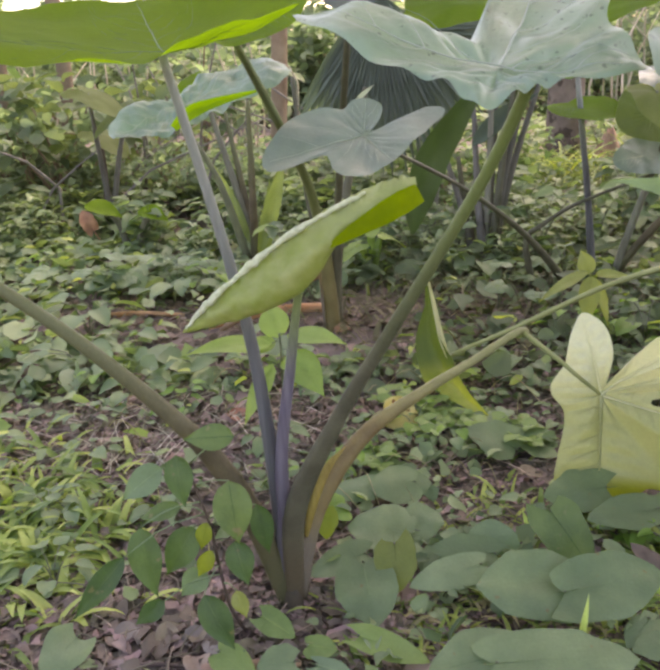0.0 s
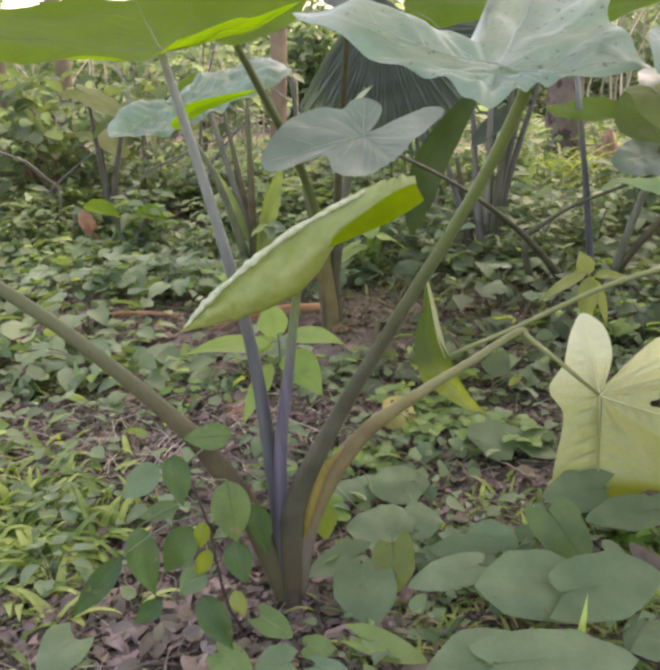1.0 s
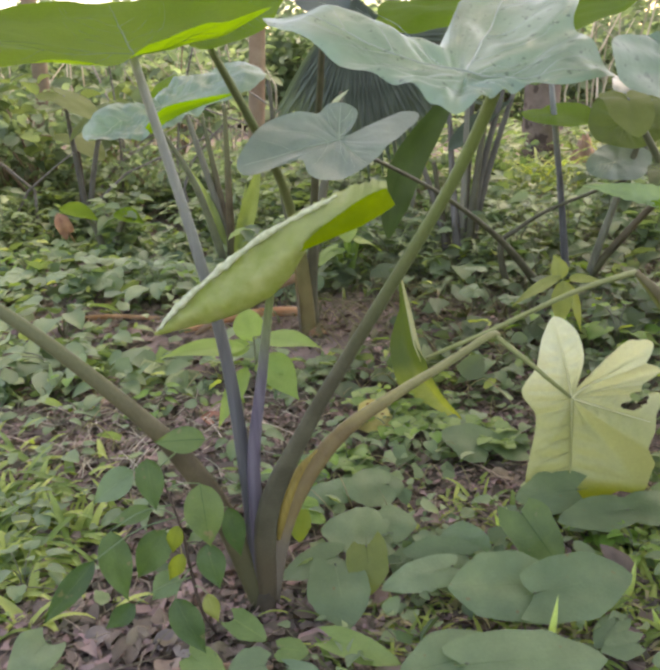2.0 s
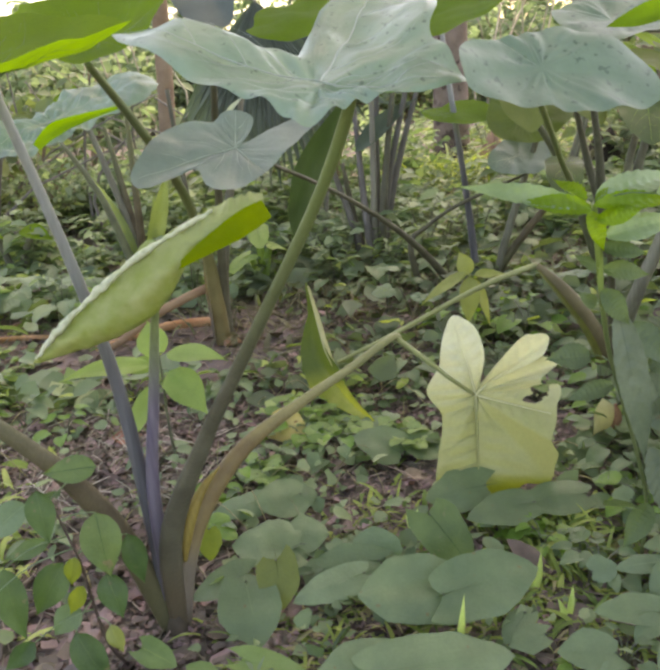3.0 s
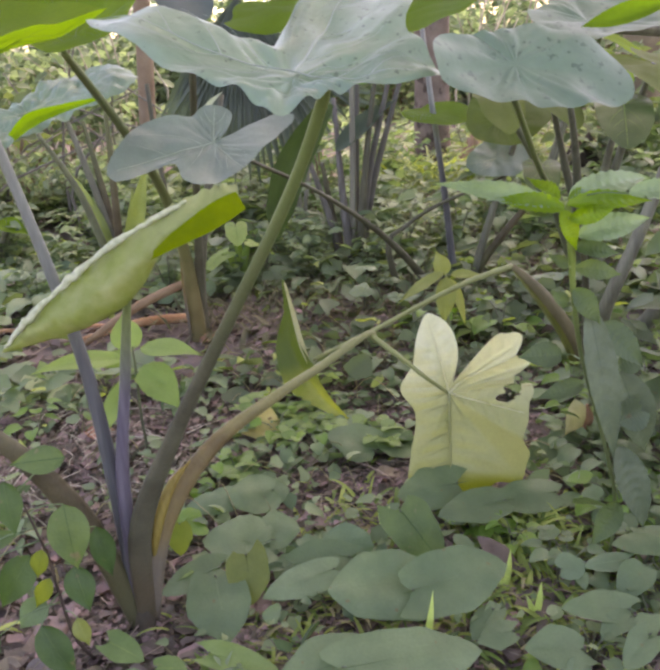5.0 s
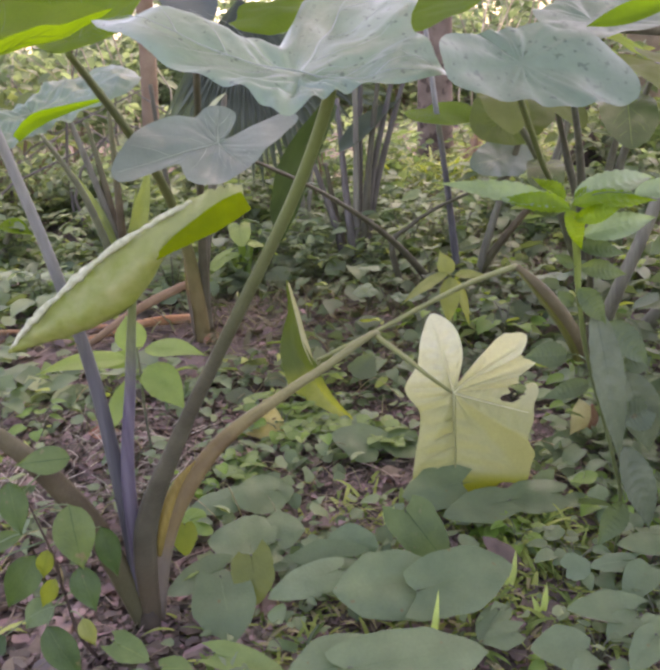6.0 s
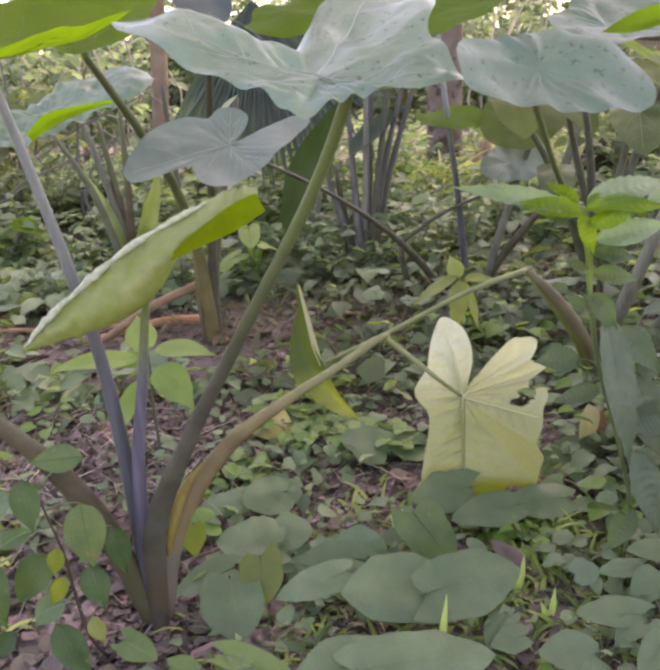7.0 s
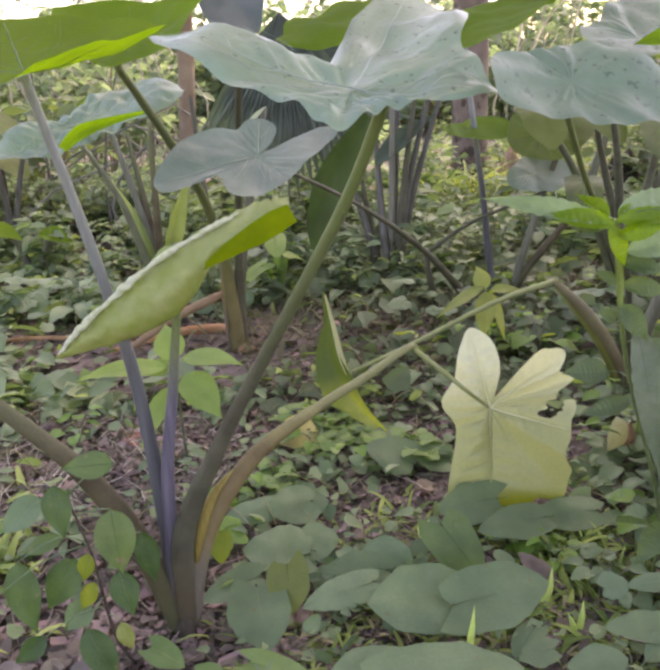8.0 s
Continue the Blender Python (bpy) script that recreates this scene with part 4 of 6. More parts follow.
# ---- trees and shrubs ----
def tree(at, lean, radius, mat, label, crown=2600, height=5.0, spread=1.3, over=(0, 0, 0)):
    """A trunk with limbs and a crown of leaf clumps; over: how far the crown hangs to one side."""
    at = Vector(at)
    ob = thing("tree", at, label, "tree", "trees")
    top = at + Vector((lean[0], lean[1], height))
    line = [at + Vector((0, 0, -0.1)), at + Vector((lean[0] * 0.1, 0, 0.25)), at.lerp(top, 0.3) + Vector((0.04, 0, 0)), at.lerp(top, 0.6) - Vector((0.05, 0, 0)), top]
    part("trunk", tube(line, (radius * 1.5, radius * 1.1, radius, radius * 0.8, radius * 0.4), 14, 30), mat, ob)
    middle = top + Vector(over)
    for k in range(6):
        a = math.tau * k / 6 + at.x
        foot = at.lerp(top, 0.55 + 0.07 * k)
        end = middle + Vector((math.cos(a) * spread, math.sin(a) * spread, 0.2))
        part("limb", tube([foot, foot.lerp(end, 0.5) + Vector((0, 0, 0.4)), end], (radius * 0.4, radius * 0.25, radius * 0.1), 8, 10), mat, ob)
    heart = rng.uniform(-1, 1, (90, 3)) * (spread * 1.35, spread * 1.35, 0.7) + np.array(middle) + (0, 0, 0.1)
    spots = heart[rng.integers(0, 90, crown)] + rng.normal(0, 0.22, (crown, 3))
    size = rng.uniform(0.10, 0.2, crown)
    part("crown", leaf_cloud(spots, unit(crown, 0.6), rng.normal(0, 0.4, (crown, 3)) + (0, 0, 1), size, size * 0.6), SHRUB_LEAF, ob)
    return ob


tree((-2.33, 6.35, 0), (-0.1, 0, 0), 0.055, BARK, "slim grey brown tree at the edge of the clearing", 1500, 4.5, 0.9, (-0.6, 1.0, 0.3))
tree((-2.1, 7.0, 0), (0.1, 0, 0), 0.06, BARK, "thin young tree beside a slim one", 900, 4.2, 0.7, (-0.8, 1.0, 0.2))
tree((-0.36, 6.3, 0), (0.35, 0, 0), 0.058, WARM_BARK, "tree with smooth orange brown bark", 900, 5.0, 1.3, (1.0, 0.8, 0.3))
tree((1.84, 6.35, 0), (-0.05, 0.1, 0), 0.125, PINK_BARK, "tree with pale brown bark and torn foot", 3000, 5.2, 1.9, (0.3, -1.6, 0.2))
# Extra tree out of view; its crown only shades the plants.
tree((2.9, 1.0, 0), (-0.3, 0, 0), 0.12, BARK, "unseen tree added beside the clearing for shade", 2600, 4.2, 1.3, (-0.9, 0.6, 0.2))
tree((3.3, 6.0, 0), (0.2, 0, 0), 0.15, BARK, "brown tree behind the taro plants", 4600, 5.2, 1.7, (-0.4, -1.9, 0.4))


def root_chunk(at, wide, high, seed):
    """A torn lump of rotten root: a rough cone with ridges and a broken top."""
    verts, faces, around, rings = [], [], 28, 9
    for k in range(rings + 1):
        s = k / rings
        for j in range(around):
            a = math.tau * j / around
            ridge = 1 + 0.35 * math.sin(5 * a + seed) * (1 - s) + 0.45 * noise.noise((math.cos(a) * 1.6, math.sin(a) * 1.6, s * 2 + seed))
            r = wide * (1 - 0.75 * s**1.4) * ridge
            z = -0.03 + high * s * (1 + 0.55 * noise.noise((math.cos(a) * 1.3 + seed, math.sin(a) * 1.3, 4.0)))
            verts.append((at[0] + r * math.cos(a), at[1] + r * math.sin(a), z))
    for k in range(rings):
        for j in range(around):
            a, b = k * around + j, k * around + (j + 1) % around
            faces.append((a, b, b + around, a + around))
    faces.append(tuple(range(rings * around, (rings + 1) * around)))
    return verts, faces


for x, y, w, h in ((1.7, 5.95, 0.2, 0.2), (2.02, 5.85, 0.2, 0.17), (2.4, 4.95, 0.17, 0.3)):
    whole("stump", root_chunk((x, y), w, h, x * 3), DARK_BARK, (x, y, 0), "dark rotten piece of root at a tree foot", "stump", "rotten roots")


whole("wood_piece", root_chunk((1.96, 5.72), 0.13, 0.3, 2.0), WOOD_CHIP, (1.96, 5.72, 0), "torn pinkish brown piece of wood at a tree foot", "wood")


def shrub_shape(leaves, spread, height, mean, seed):
    heart = np.stack([rng.normal(0, spread, 24), rng.normal(0, spread, 24), rng.uniform(0.15, 1, 24) * height], 1)
    spots = heart[rng.integers(0, 24, leaves)] + rng.normal(0, 0.13, (leaves, 3)) * (1, 1, 0.8)
    spots[:, 2] = np.abs(spots[:, 2])
    size = rng.uniform(0.6, 1.5, leaves) * mean
    return leaf_cloud(spots, unit(leaves, 0.5), rng.normal(0, 0.5, (leaves, 3)) + (0, 0, 1), size, size * 0.62), heart


def shrub(at, leaves, spread, height, mean, mat, label):
    shape, heart = shrub_shape(leaves, spread, height, mean, 0)
    ob = thing("shrub", (0, 0, 0), label, "shrub", "background shrubs")
    part("foliage", shape, mat, ob)
    for k in range(9):
        tip = Vector(heart[k])
        part("stem", tube([(tip.x * 0.15, tip.y * 0.15, -0.03), (tip.x * 0.5, tip.y * 0.6, tip.z * 0.6), tip], (0.014, 0.01, 0.004), 6, 8), BARK, ob)
    ob.location = at
    return ob


low_shrub = shrub((-1.9, 5.6, 0), 620, 0.35, 0.75, 0.085, SHRUB_LEAF, "low sunlit yellow green shrub")
deep_shrub = shrub((-2.7, 6.2, 0), 420, 0.4, 1.0, 0.11, DEEP_LEAF, "dark green shrub in the shade")
tall_shrub = shrub((-1.2, 8.2, 0), 1150, 0.6, 1.9, 0.11, SHRUB_LEAF, "tall loose yellow green shrub")
# Bush and its copy added at the side to shade the weeds.
shade_bush = shrub((1.17, 1.32, 0), 170, 0.09, 0.6, 0.085, SAP_DULL, "bush of oval leaves added beside the sapling for shade")
copy_thing(shade_bush, pose(1.3, 1.66, 0, 0, 0, 120) @ Matrix.Scale(0.8, 4))
broad_shrub = shrub((-1.7, 5.6, 0), 170, 0.3, 0.85, 0.115, DIM_COVER, "dim shrub with large drooping leaves")
for x, y, turn, scale in ((-2.25, 5.9, 80, 1.0), (-1.25, 6.0, 200, 0.9), (-2.7, 6.6, 310, 1.1), (2.75, 5.2, 30, 0.9)):
    copy_thing(broad_shrub, pose(x, y, 0, 0, 0, turn) @ Matrix.Scale(scale, 4))
for k in range(40):
    x, y = -6.5 + 13.0 * ((k * 0.618) % 1.0), 7.0 + 7.0 * ((k * 0.381 + 0.2) % 1.0)
    if abs(x + 0.17 * y) > 0.75:
        copy_thing((tall_shrub, deep_shrub, low_shrub, low_shrub)[k % 4], pose(x, y, 0, 0, 0, 40 * k))
for k in range(10):
    copy_thing(tall_shrub, pose(-6.6 + 1.35 * k, 14.5 + 1.5 * ((k * 0.618) % 1.0), 0, 0, 0, 95 * k) @ Matrix.Scale(1.25, 4))
for k in range(11):
    copy_thing(tall_shrub, pose(-6.0 + 1.2 * k, 12.0 + 2.0 * ((k * 0.618) % 1.0), 0, 0, 0, 55 * k) @ Matrix.Scale(1.25, 4))
for x, y in ((-2.5, 4.9), (-1.9, 6.1), (-0.9, 5.4), (-0.5, 5.2), (0.2, 5.3), (0.6, 5.9), (2.95, 5.6), (3.1, 4.9), (2.85, 4.4), (-2.9, 5.2), (-3.2, 4.6), (0.75, 4.9)):
    copy_thing(deep_shrub if y < 5 else low_shrub, pose(x, y, 0, 0, 0, 70 * x) @ Matrix.Scale(0.55, 4))


def reeds(n, x0, x1, y0, y1, label, mat=PALE_STALK, tall=1.0):
    """A stand of thin upright stems."""
    out = []
    for k in range(n):
        x, y, h = rng.uniform(x0, x1), rng.uniform(y0, y1), rng.uniform(0.9, 2.2) * tall
        tip = (x + rng.normal(0, 0.4), y + rng.normal(0, 0.3), h)
        out.append(tube([(x, y, -0.02), (x + rng.normal(0, 0.04), y, h * 0.5), tip], (0.011, 0.009, 0.004), 5, 5))
    return whole("dry_stems", joined(out), mat, ((x0 + x1) / 2, y0, 0), label, "stems", kind="stuff")


reeds(40, -3.6, -0.2, 7.6, 9.6, "pale dry stems standing in the light")
reeds(22, -2.6, 0.0, 4.7, 6.4, "thin dark stems among the weeds", BACK_STEM, 0.5)
reeds(40, 2.6, 5.0, 6.6, 8.6, "pale dry stems behind the trees")


def fan_palm(at):
    """A young fan palm: each leaf is a fan of pleated leaflets round the top of its stalk."""
    at = Vector(at)
    ob = thing("palm_seedling", at, "young fan palm with dark grey green pleated leaflets", "palm")
    for dx, dy, h, turn, spread, count, long, wide in ((-0.22, -0.1, 1.17, 180, 40, 30, 0.86, 0.056), (-0.05, 0.15, 1.0, 150, 60, 20, 0.6, 0.05), (0.12, 0.2, 0.75, 30, 80, 17, 0.5, 0.042)):
        hub = at + Vector((dx, dy, h))
        leaf = part("petiole", tube([at + Vector((0, 0, -0.02)), at.lerp(hub, 0.5) + Vector((0.03, 0.05, 0.08)), hub], (0.014, 0.01, 0.007), 8, 8), GREY_STEM, ob)
        for k in range(count):
            a = radians(turn - spread + 2 * spread * k / (count - 1))
            reach = long * (1 - 0.18 * abs(2 * k / (count - 1) - 1) + 0.05 * math.sin(k * 2.3))
            part("leaflet", strip_leaf(hub, (math.sin(a), -0.12, math.cos(a)), (0.05 * math.sin(k * 1.7), -1, 0.15), reach, wide, 0.25, 0.9, 0, 3, 8, "lance"), PALM_LEAF, leaf)
    return ob


fan_palm((0.55, 4.2, 0))


# ---- low plants ----
def cover_density(x, y):
    """How much of the soil is under low plants: thin in front of and round the main plant, thick elsewhere."""
    d = 1.0
    for cx, cy, rx, ry, less in ((-0.28, 1.18, 0.32, 0.24, 1.0), (-0.45, 1.97, 0.42, 0.2, 0.85), (-0.25, 1.6, 0.25, 0.2, 0.6), (0.4, 1.66, 0.17, 0.12, 0.95), (0.0, 2.9, 0.5, 0.26, 1.1), (-0.15, 2.6, 0.4, 0.22, 1.0), (-0.75, 3.0, 0.5, 0.2, 0.7), (-0.07, 1.3, 0.12, 0.12, 0.8), (0.2, 2.55, 0.2, 0.12, 0.6)):
        d -= less * math.exp(-(((x - cx) / rx) ** 2 + ((y - cy) / ry) ** 2))
    return max(d, 0.03)


def scattered(n, x0, x1, y0, y1, power=1.0, patch=0.0):
    out = []
    while len(out) < n:
        x, y = rng.uniform(x0, x1), rng.uniform(y0, y1)
        d = cover_density(x, y) ** power * (1 - patch + patch * 1.4 * max(0.0, 0.5 + noise.noise((x * 2.2, y * 2.2, 5))))
        if rng.random() < d:
            out.append((x, y, ground_height(x, y)))
    return np.array(out)


def cover(n, x0, x1, y0, y1, lo, hi, mean, mat, label, patch=0.6, wide=0.75, ragged=0.28):
    spots = scattered(n, x0, x1, y0, y1, 1.0, patch)
    spots[:, 2] += rng.uniform(lo, hi, n)
    size = mean * rng.uniform(0.35, 1.5, n)
    return whole("ground_cover", leaf_cloud(spots, unit(n, 0.3), rng.normal(0, 0.48, (n, 3)) + (0, -0.1, 1), size, size * wide * rng.uniform(0.7, 1.2, n), 1.0, ragged), mat, (0, 2, 0), label, "ground cover", kind="stuff")


cover(3200, -1.6, 1.8, 0.75, 2.6, 0.005, 0.05, 0.034, COVER_LEAF, "mixed low weeds with small oval leaves", 0.8)
cover(2300, -2.6, 0.1, 2.3, 4.6, 0.01, 0.09, 0.08, COVER_LEAF, "mixed low weeds with broad grey green leaves", 0.6)
cover(2300, 0.1, 2.8, 2.2, 4.4, 0.01, 0.1, 0.042, DIM_COVER, "fine low weeds with small dim green leaves", 0.6)
cover(420, 0.1, 2.6, 2.1, 3.6, 0.03, 0.1, 0.085, DIM_COVER, "broader dim green leaves among fine weeds", 0.8)
cover(900, -2.6, 2.8, 1.9, 4.6, 0.02, 0.11, 0.05, GRASS, "light yellow green weeds between the others", 0.9, 0.45)
cover(6000, -4.5, 4.8, 4.4, 9.0, 0.01, 0.16, 0.062, COVER_LEAF, "low weeds under the shrubs")
cover(4500, -4.5, 4.8, 4.2, 9.0, 0.02, 0.24, 0.052, DEEP_LEAF, "sunlit weeds under the shrubs", 0.9, 0.45)
cover(4000, -14, 14, 8.5, 22.0, 0.01, 0.25, 0.16, SHRUB_LEAF, "distant low undergrowth in sunlight")

cover(16000, -10, 10, -7, 0.8, 0.01, 0.12, 0.1, COVER_LEAF, "low weeds round the clearing", 0.8)
cover(7000, -10, -1.5, 0.6, 8.0, 0.01, 0.12, 0.09, COVER_LEAF, "low weeds beside the clearing", 0.8)
cover(1700, 0.6, 3.2, 3.8, 5.9, 0.01, 0.16, 0.05, DEEP_LEAF, "green weeds before the pale tree", 0.4)
cover(7000, 1.7, 10, 0.6, 8.0, 0.01, 0.12, 0.09, COVER_LEAF, "low weeds beside the path", 0.8)


def litter(n, x0, x1, y0, y1, mean):
    spots = np.stack([rng.uniform(x0, x1, n), rng.uniform(y0, y1, n), np.zeros(n)], 1)
    spots[:, 2] = [ground_height(x, y) + 0.004 for x, y in spots[:, :2]]
    spots[:, 2] += rng.uniform(0, 0.008, n)
    size = mean * rng.uniform(0.4, 1.6, n)
    return whole("leaf_litter", leaf_cloud(spots, unit(n, 0.12), rng.normal(0, 0.22, (n, 3)) + (0, 0, 1), size, size * rng.uniform(0.4, 1.0, n), 1.5, 0.6), LITTER, (0, 2, 0), "dry brown and greyish dead leaves on soil", "leaf litter", kind="stuff")


litter(3000, -6, 6, -4, 6, 0.06)
litter(9000, -1.3, 1.4, 0.85, 2.4, 0.017)
litter(900, -1.3, 1.4, 0.85, 2.4, 0.036)
litter(9000, -0.2, 1.3, 0.95, 2.3, 0.012)
litter(2200, -0.8, 0.1, 1.0, 2.15, 0.028)
litter(2500, -0.85, 0.0, 1.75, 2.25, 0.016)
litter(4200, -2.2, 2.2, 2.3, 4.6, 0.035)


def twigs(n, area=(-1.2, 1.2, 0.9, 3.2)):
    out = []
    for k in range(n):
        x, y = rng.uniform(area[0], area[1]), rng.uniform(area[2], area[3])
        a, l = rng.uniform(0, math.pi), rng.uniform(0.03, 0.16)
        z = ground_height(x, y) + 0.008
        p = Vector((x, y, z))
        q = p + Vector((math.cos(a) * l, math.sin(a) * l, rng.uniform(-0.003, 0.02)))
        out.append(tube([p, p.lerp(q, 0.5) + Vector((rng.uniform(-0.01, 0.01), 0, 0.004)), q], (0.0016, 0.0013, 0.0008), 4, 4))
    return joined(out)


def dry_arcs(n):
    """Thin dead stalks that arch over the weeds."""
    out = []
    for k in range(n):
        x, y = rng.uniform(-0.9, 1.1), rng.uniform(1.35, 2.9)
        if 0.4 < x < 0.85 and y < 1.85:
            x -= 0.6
        a, l = rng.uniform(0, math.tau), rng.uniform(0.06, 0.2)
        p = Vector((x, y, ground_height(x, y)))
        q = p + Vector((math.cos(a) * l, math.sin(a) * l, rng.uniform(0.0, 0.05)))
        out.append(tube([p, p.lerp(q, 0.5) + Vector((0, 0, rng.uniform(0.02, 0.07))), q], (0.0012, 0.001, 0.0006), 4, 8))
    return joined(out)


whole("dry_stalks", dry_arcs(130), DRY_GRASS, (0, 2, 0), "thin pale dead stalks arching over weeds", "dead stalks", kind="stuff")
# Straw on the soil, kept pale here to replace a patch of sun.
whole("straw", twigs(260, (-0.95, 0.05, 1.65, 2.25)), PALE_STALK, (-0.45, 2, 0), "pale straw and thin stalks, also standing in for a sun patch", "straw", kind="stuff")
whole("twigs", twigs(1600), TWIG, (0, 2, 0), "thin dry twigs and stalks on the soil", "twigs", kind="stuff")


def grass(n, cx, cy, rx, ry, mean, label, mat=GRASS):
    out = []
    for k in range(n):
        x, y = rng.normal(cx, rx), rng.normal(cy, ry)
        way = unit(1, 0.1)[0] * (1, 1, 0) + (0, 0, rng.uniform(0.3, 1.6))
        out.append(strip_leaf((x, y, ground_height(x, y) - 0.003), way, (-way[0], -way[1], 0.6), mean * rng.uniform(0.45, 1.25), mean * (rng.uniform(0.1, 0.24) if mean < 0.13 else rng.uniform(0.025, 0.06)), rng.uniform(0.8, 2.0), 0.3, 0, 3, 6, "grass"))
    return whole("grass_tuft", joined(out), mat, (cx, cy, 0), label, "grass", kind="stuff")


grass(330, -0.58, 1.5, 0.09, 0.13, 0.12, "light green grass tuft at the edge of bare soil")
grass(420, -0.78, 1.62, 0.15, 0.17, 0.125, "light green grass between weeds")
grass(260, 0.25, 1.17, 0.14, 0.08, 0.065, "short yellowish grass under broad weeds")
grass(300, 0.7, 1.2, 0.14, 0.14, 0.07, "short green grass beside the sapling")
grass(330, 0.28, 1.28, 0.17, 0.13, 0.06, "thin dry grass between broad weeds", DRY_GRASS)
grass(160, 0.72, 1.35, 0.15, 0.2, 0.07, "thin dry grass near the sapling", DRY_GRASS)
grass(420, 0.72, 1.22, 0.2, 0.16, 0.06, "short light grass under the sapling")
grass(260, 0.42, 1.3, 0.22, 0.1, 0.055, "short grass between broad weeds")
grass(240, 0.665, 1.37, 0.05, 0.05, 0.085, "yellow green grass clump beside the yellow leaf")
grass(90, 0.45, 1.55, 0.12, 0.1, 0.08, "sparse dry grass blades")


def shoot(x, y, high=0.11):
    """One pale young grass shoot with two blades."""
    ob = thing("grass_shoot", (x, y, ground_height(x, y)), "single pale light green young grass shoot", "grass", "grass shoots")
    for k, (lean, tall) in enumerate(((0.12, high), (-0.25, 0.06))):
        part("blade", strip_leaf((x, y, ground_height(x, y) - 0.005), (lean, -0.1, 1), (-lean, -1, 0.1), tall, 0.012, 0.2, 0.6, 0, 3, 8, "lance"), PALE_SHOOT, ob)


for x, y, high in ((0.381, 1.11, 0.134), (0.584, 1.159, 0.08), (0.56, 1.24, 0.09), (0.395, 1.46, 0.07)):
    shoot(x, y, high)


# ---- single weeds ----
def broad_weed(at, turn, size, lean, mat=WEED_LEAF, foot=(0.0, 0.0), label="weed with one broad heart shaped leaf", tip=0.0):
    """A creeping weed that holds up one broad leaf: its foot in the soil, petiole and blade."""
    at = Vector(at)
    ground = Vector((at.x + foot[0], at.y + 0.03 + foot[1], ground_height(at.x + foot[0], at.y + 0.03 + foot[1])))
    ob = thing("broadleaf_weed", ground, label, "weed", "broadleaf weeds")
    a = radians(turn)
    ahead = Vector((math.sin(a), math.cos(a), tip))
    normal = Vector((lean[0], lean[1], 1.0))
    part("petiole", tube([ground - Vector((0, 0, 0.01)), ground.lerp(at, 0.6) + Vector((0.005, 0.01, 0)), at], (0.0028, 0.0022, 0.0018), 6, 8), GREEN_STEM, ob)
    shape = random.Random(int(turn * 7 + size * 1000))
    bend = shape.uniform(0.6, 1.8)
    profile = [(d, max(r, 0.4) * size * shape.uniform(0.88, 1.1) * (1 + 0.15 * math.exp(-(d / 14) ** 2)), h * size * bend + size * shape.uniform(-0.03, 0.03)) for d, r, h in HEART]
    blade = Blade(at, ahead, normal + Vector((shape.uniform(-0.25, 0.25), shape.uniform(-0.25, 0.15), 0)), profile, size * 0.06, 5, 1.5, turn, size * 0.03, (0, 45, -45), 2)
    add_blade(ob, blade, mat, (0, 45, -45), SOFT_VEIN, "", 0.0006, 2, around=48)
    return ob


def oval_leaf(foot, tip, width, up, seed=0, along=14, across=9, droop=0.05, cup=0.08):
    """A broad rounded leaf with a notched base and a short tip, a little cupped and uneven."""
    foot, tip = Vector(foot), Vector(tip)
    way, length = (tip - foot).normalized(), (tip - foot).length
    side = way.cross(Vector(up)).normalized()
    up = side.cross(way)
    verts, faces = [], []
    for k in range(along + 1):
        s = k / along
        w = min(1.0, math.sin(math.pi * min(1.0, (0.1 + 0.9 * s) ** 0.8)) ** 0.75 * 1.03) if k < along else 0.0
        for j in range(across):
            v = 2 * j / (across - 1) - 1
            edge = 1 + 0.2 * noise.noise((s * 2.6, v * 1.2, seed * 1.7)) + 0.07 * noise.noise((s * 9, v * 3, seed))
            q = s * length - (0.17 + 0.1 * math.sin(seed + 2 * v)) * length * abs(v) ** 1.3 * max(0.0, 1 - 2 * s)
            p = foot + way * q + side * (v * 0.5 * w * width * edge)
            z = cup * math.sin(seed * 3 + v) * width * (abs(v) * w) ** 1.5 - droop * length * (2 * s - 1) ** 2 + 0.07 * width * noise.noise((p.x * 24, p.y * 24, seed)) + 0.012 * width * math.sin(22 * s - 5 * abs(v)) * abs(v)
            verts.append(p + up * z)
    for k in range(along):
        for j in range(across - 1):
            a = k * across + j
            faces.append((a, a + 1, a + across + 1, a + across))
    return verts, faces


def oval_weed(foot, tip, width, up, mat=WEED_LEAF, label="weed with one broad dull green leaf"):
    """A creeping weed that holds up one broad leaf: its stalk in the soil, blade and midrib."""
    foot, tip = Vector(foot), Vector(tip)
    x, y = foot.x - 0.25 * (foot.x - tip.x), foot.y + 0.03
    ground = Vector((x, y, ground_height(x, y)))
    ob = thing("broadleaf_weed", ground, label, "weed", "broadleaf weeds")
    seed = foot.x * 37 + foot.y * 91
    part("petiole", tube([ground - Vector((0, 0, 0.01)), ground.lerp(foot, 0.6) + Vector((0.0, 0.012, 0)), foot], (0.0024, 0.002, 0.0016), 6, 8), GREEN_STEM, ob)
    blade = part("leaf_blade", oval_leaf(foot, tip, width, up, seed), mat, ob)
    lift = Vector(up) * 0.0008
    part("midrib", oval_leaf(foot.lerp(tip, 0.02) + lift, foot.lerp(tip, 0.9) + lift, 0.0018, up, seed, 14, 3, 0.045, 0.0), mat, blade)
    return ob


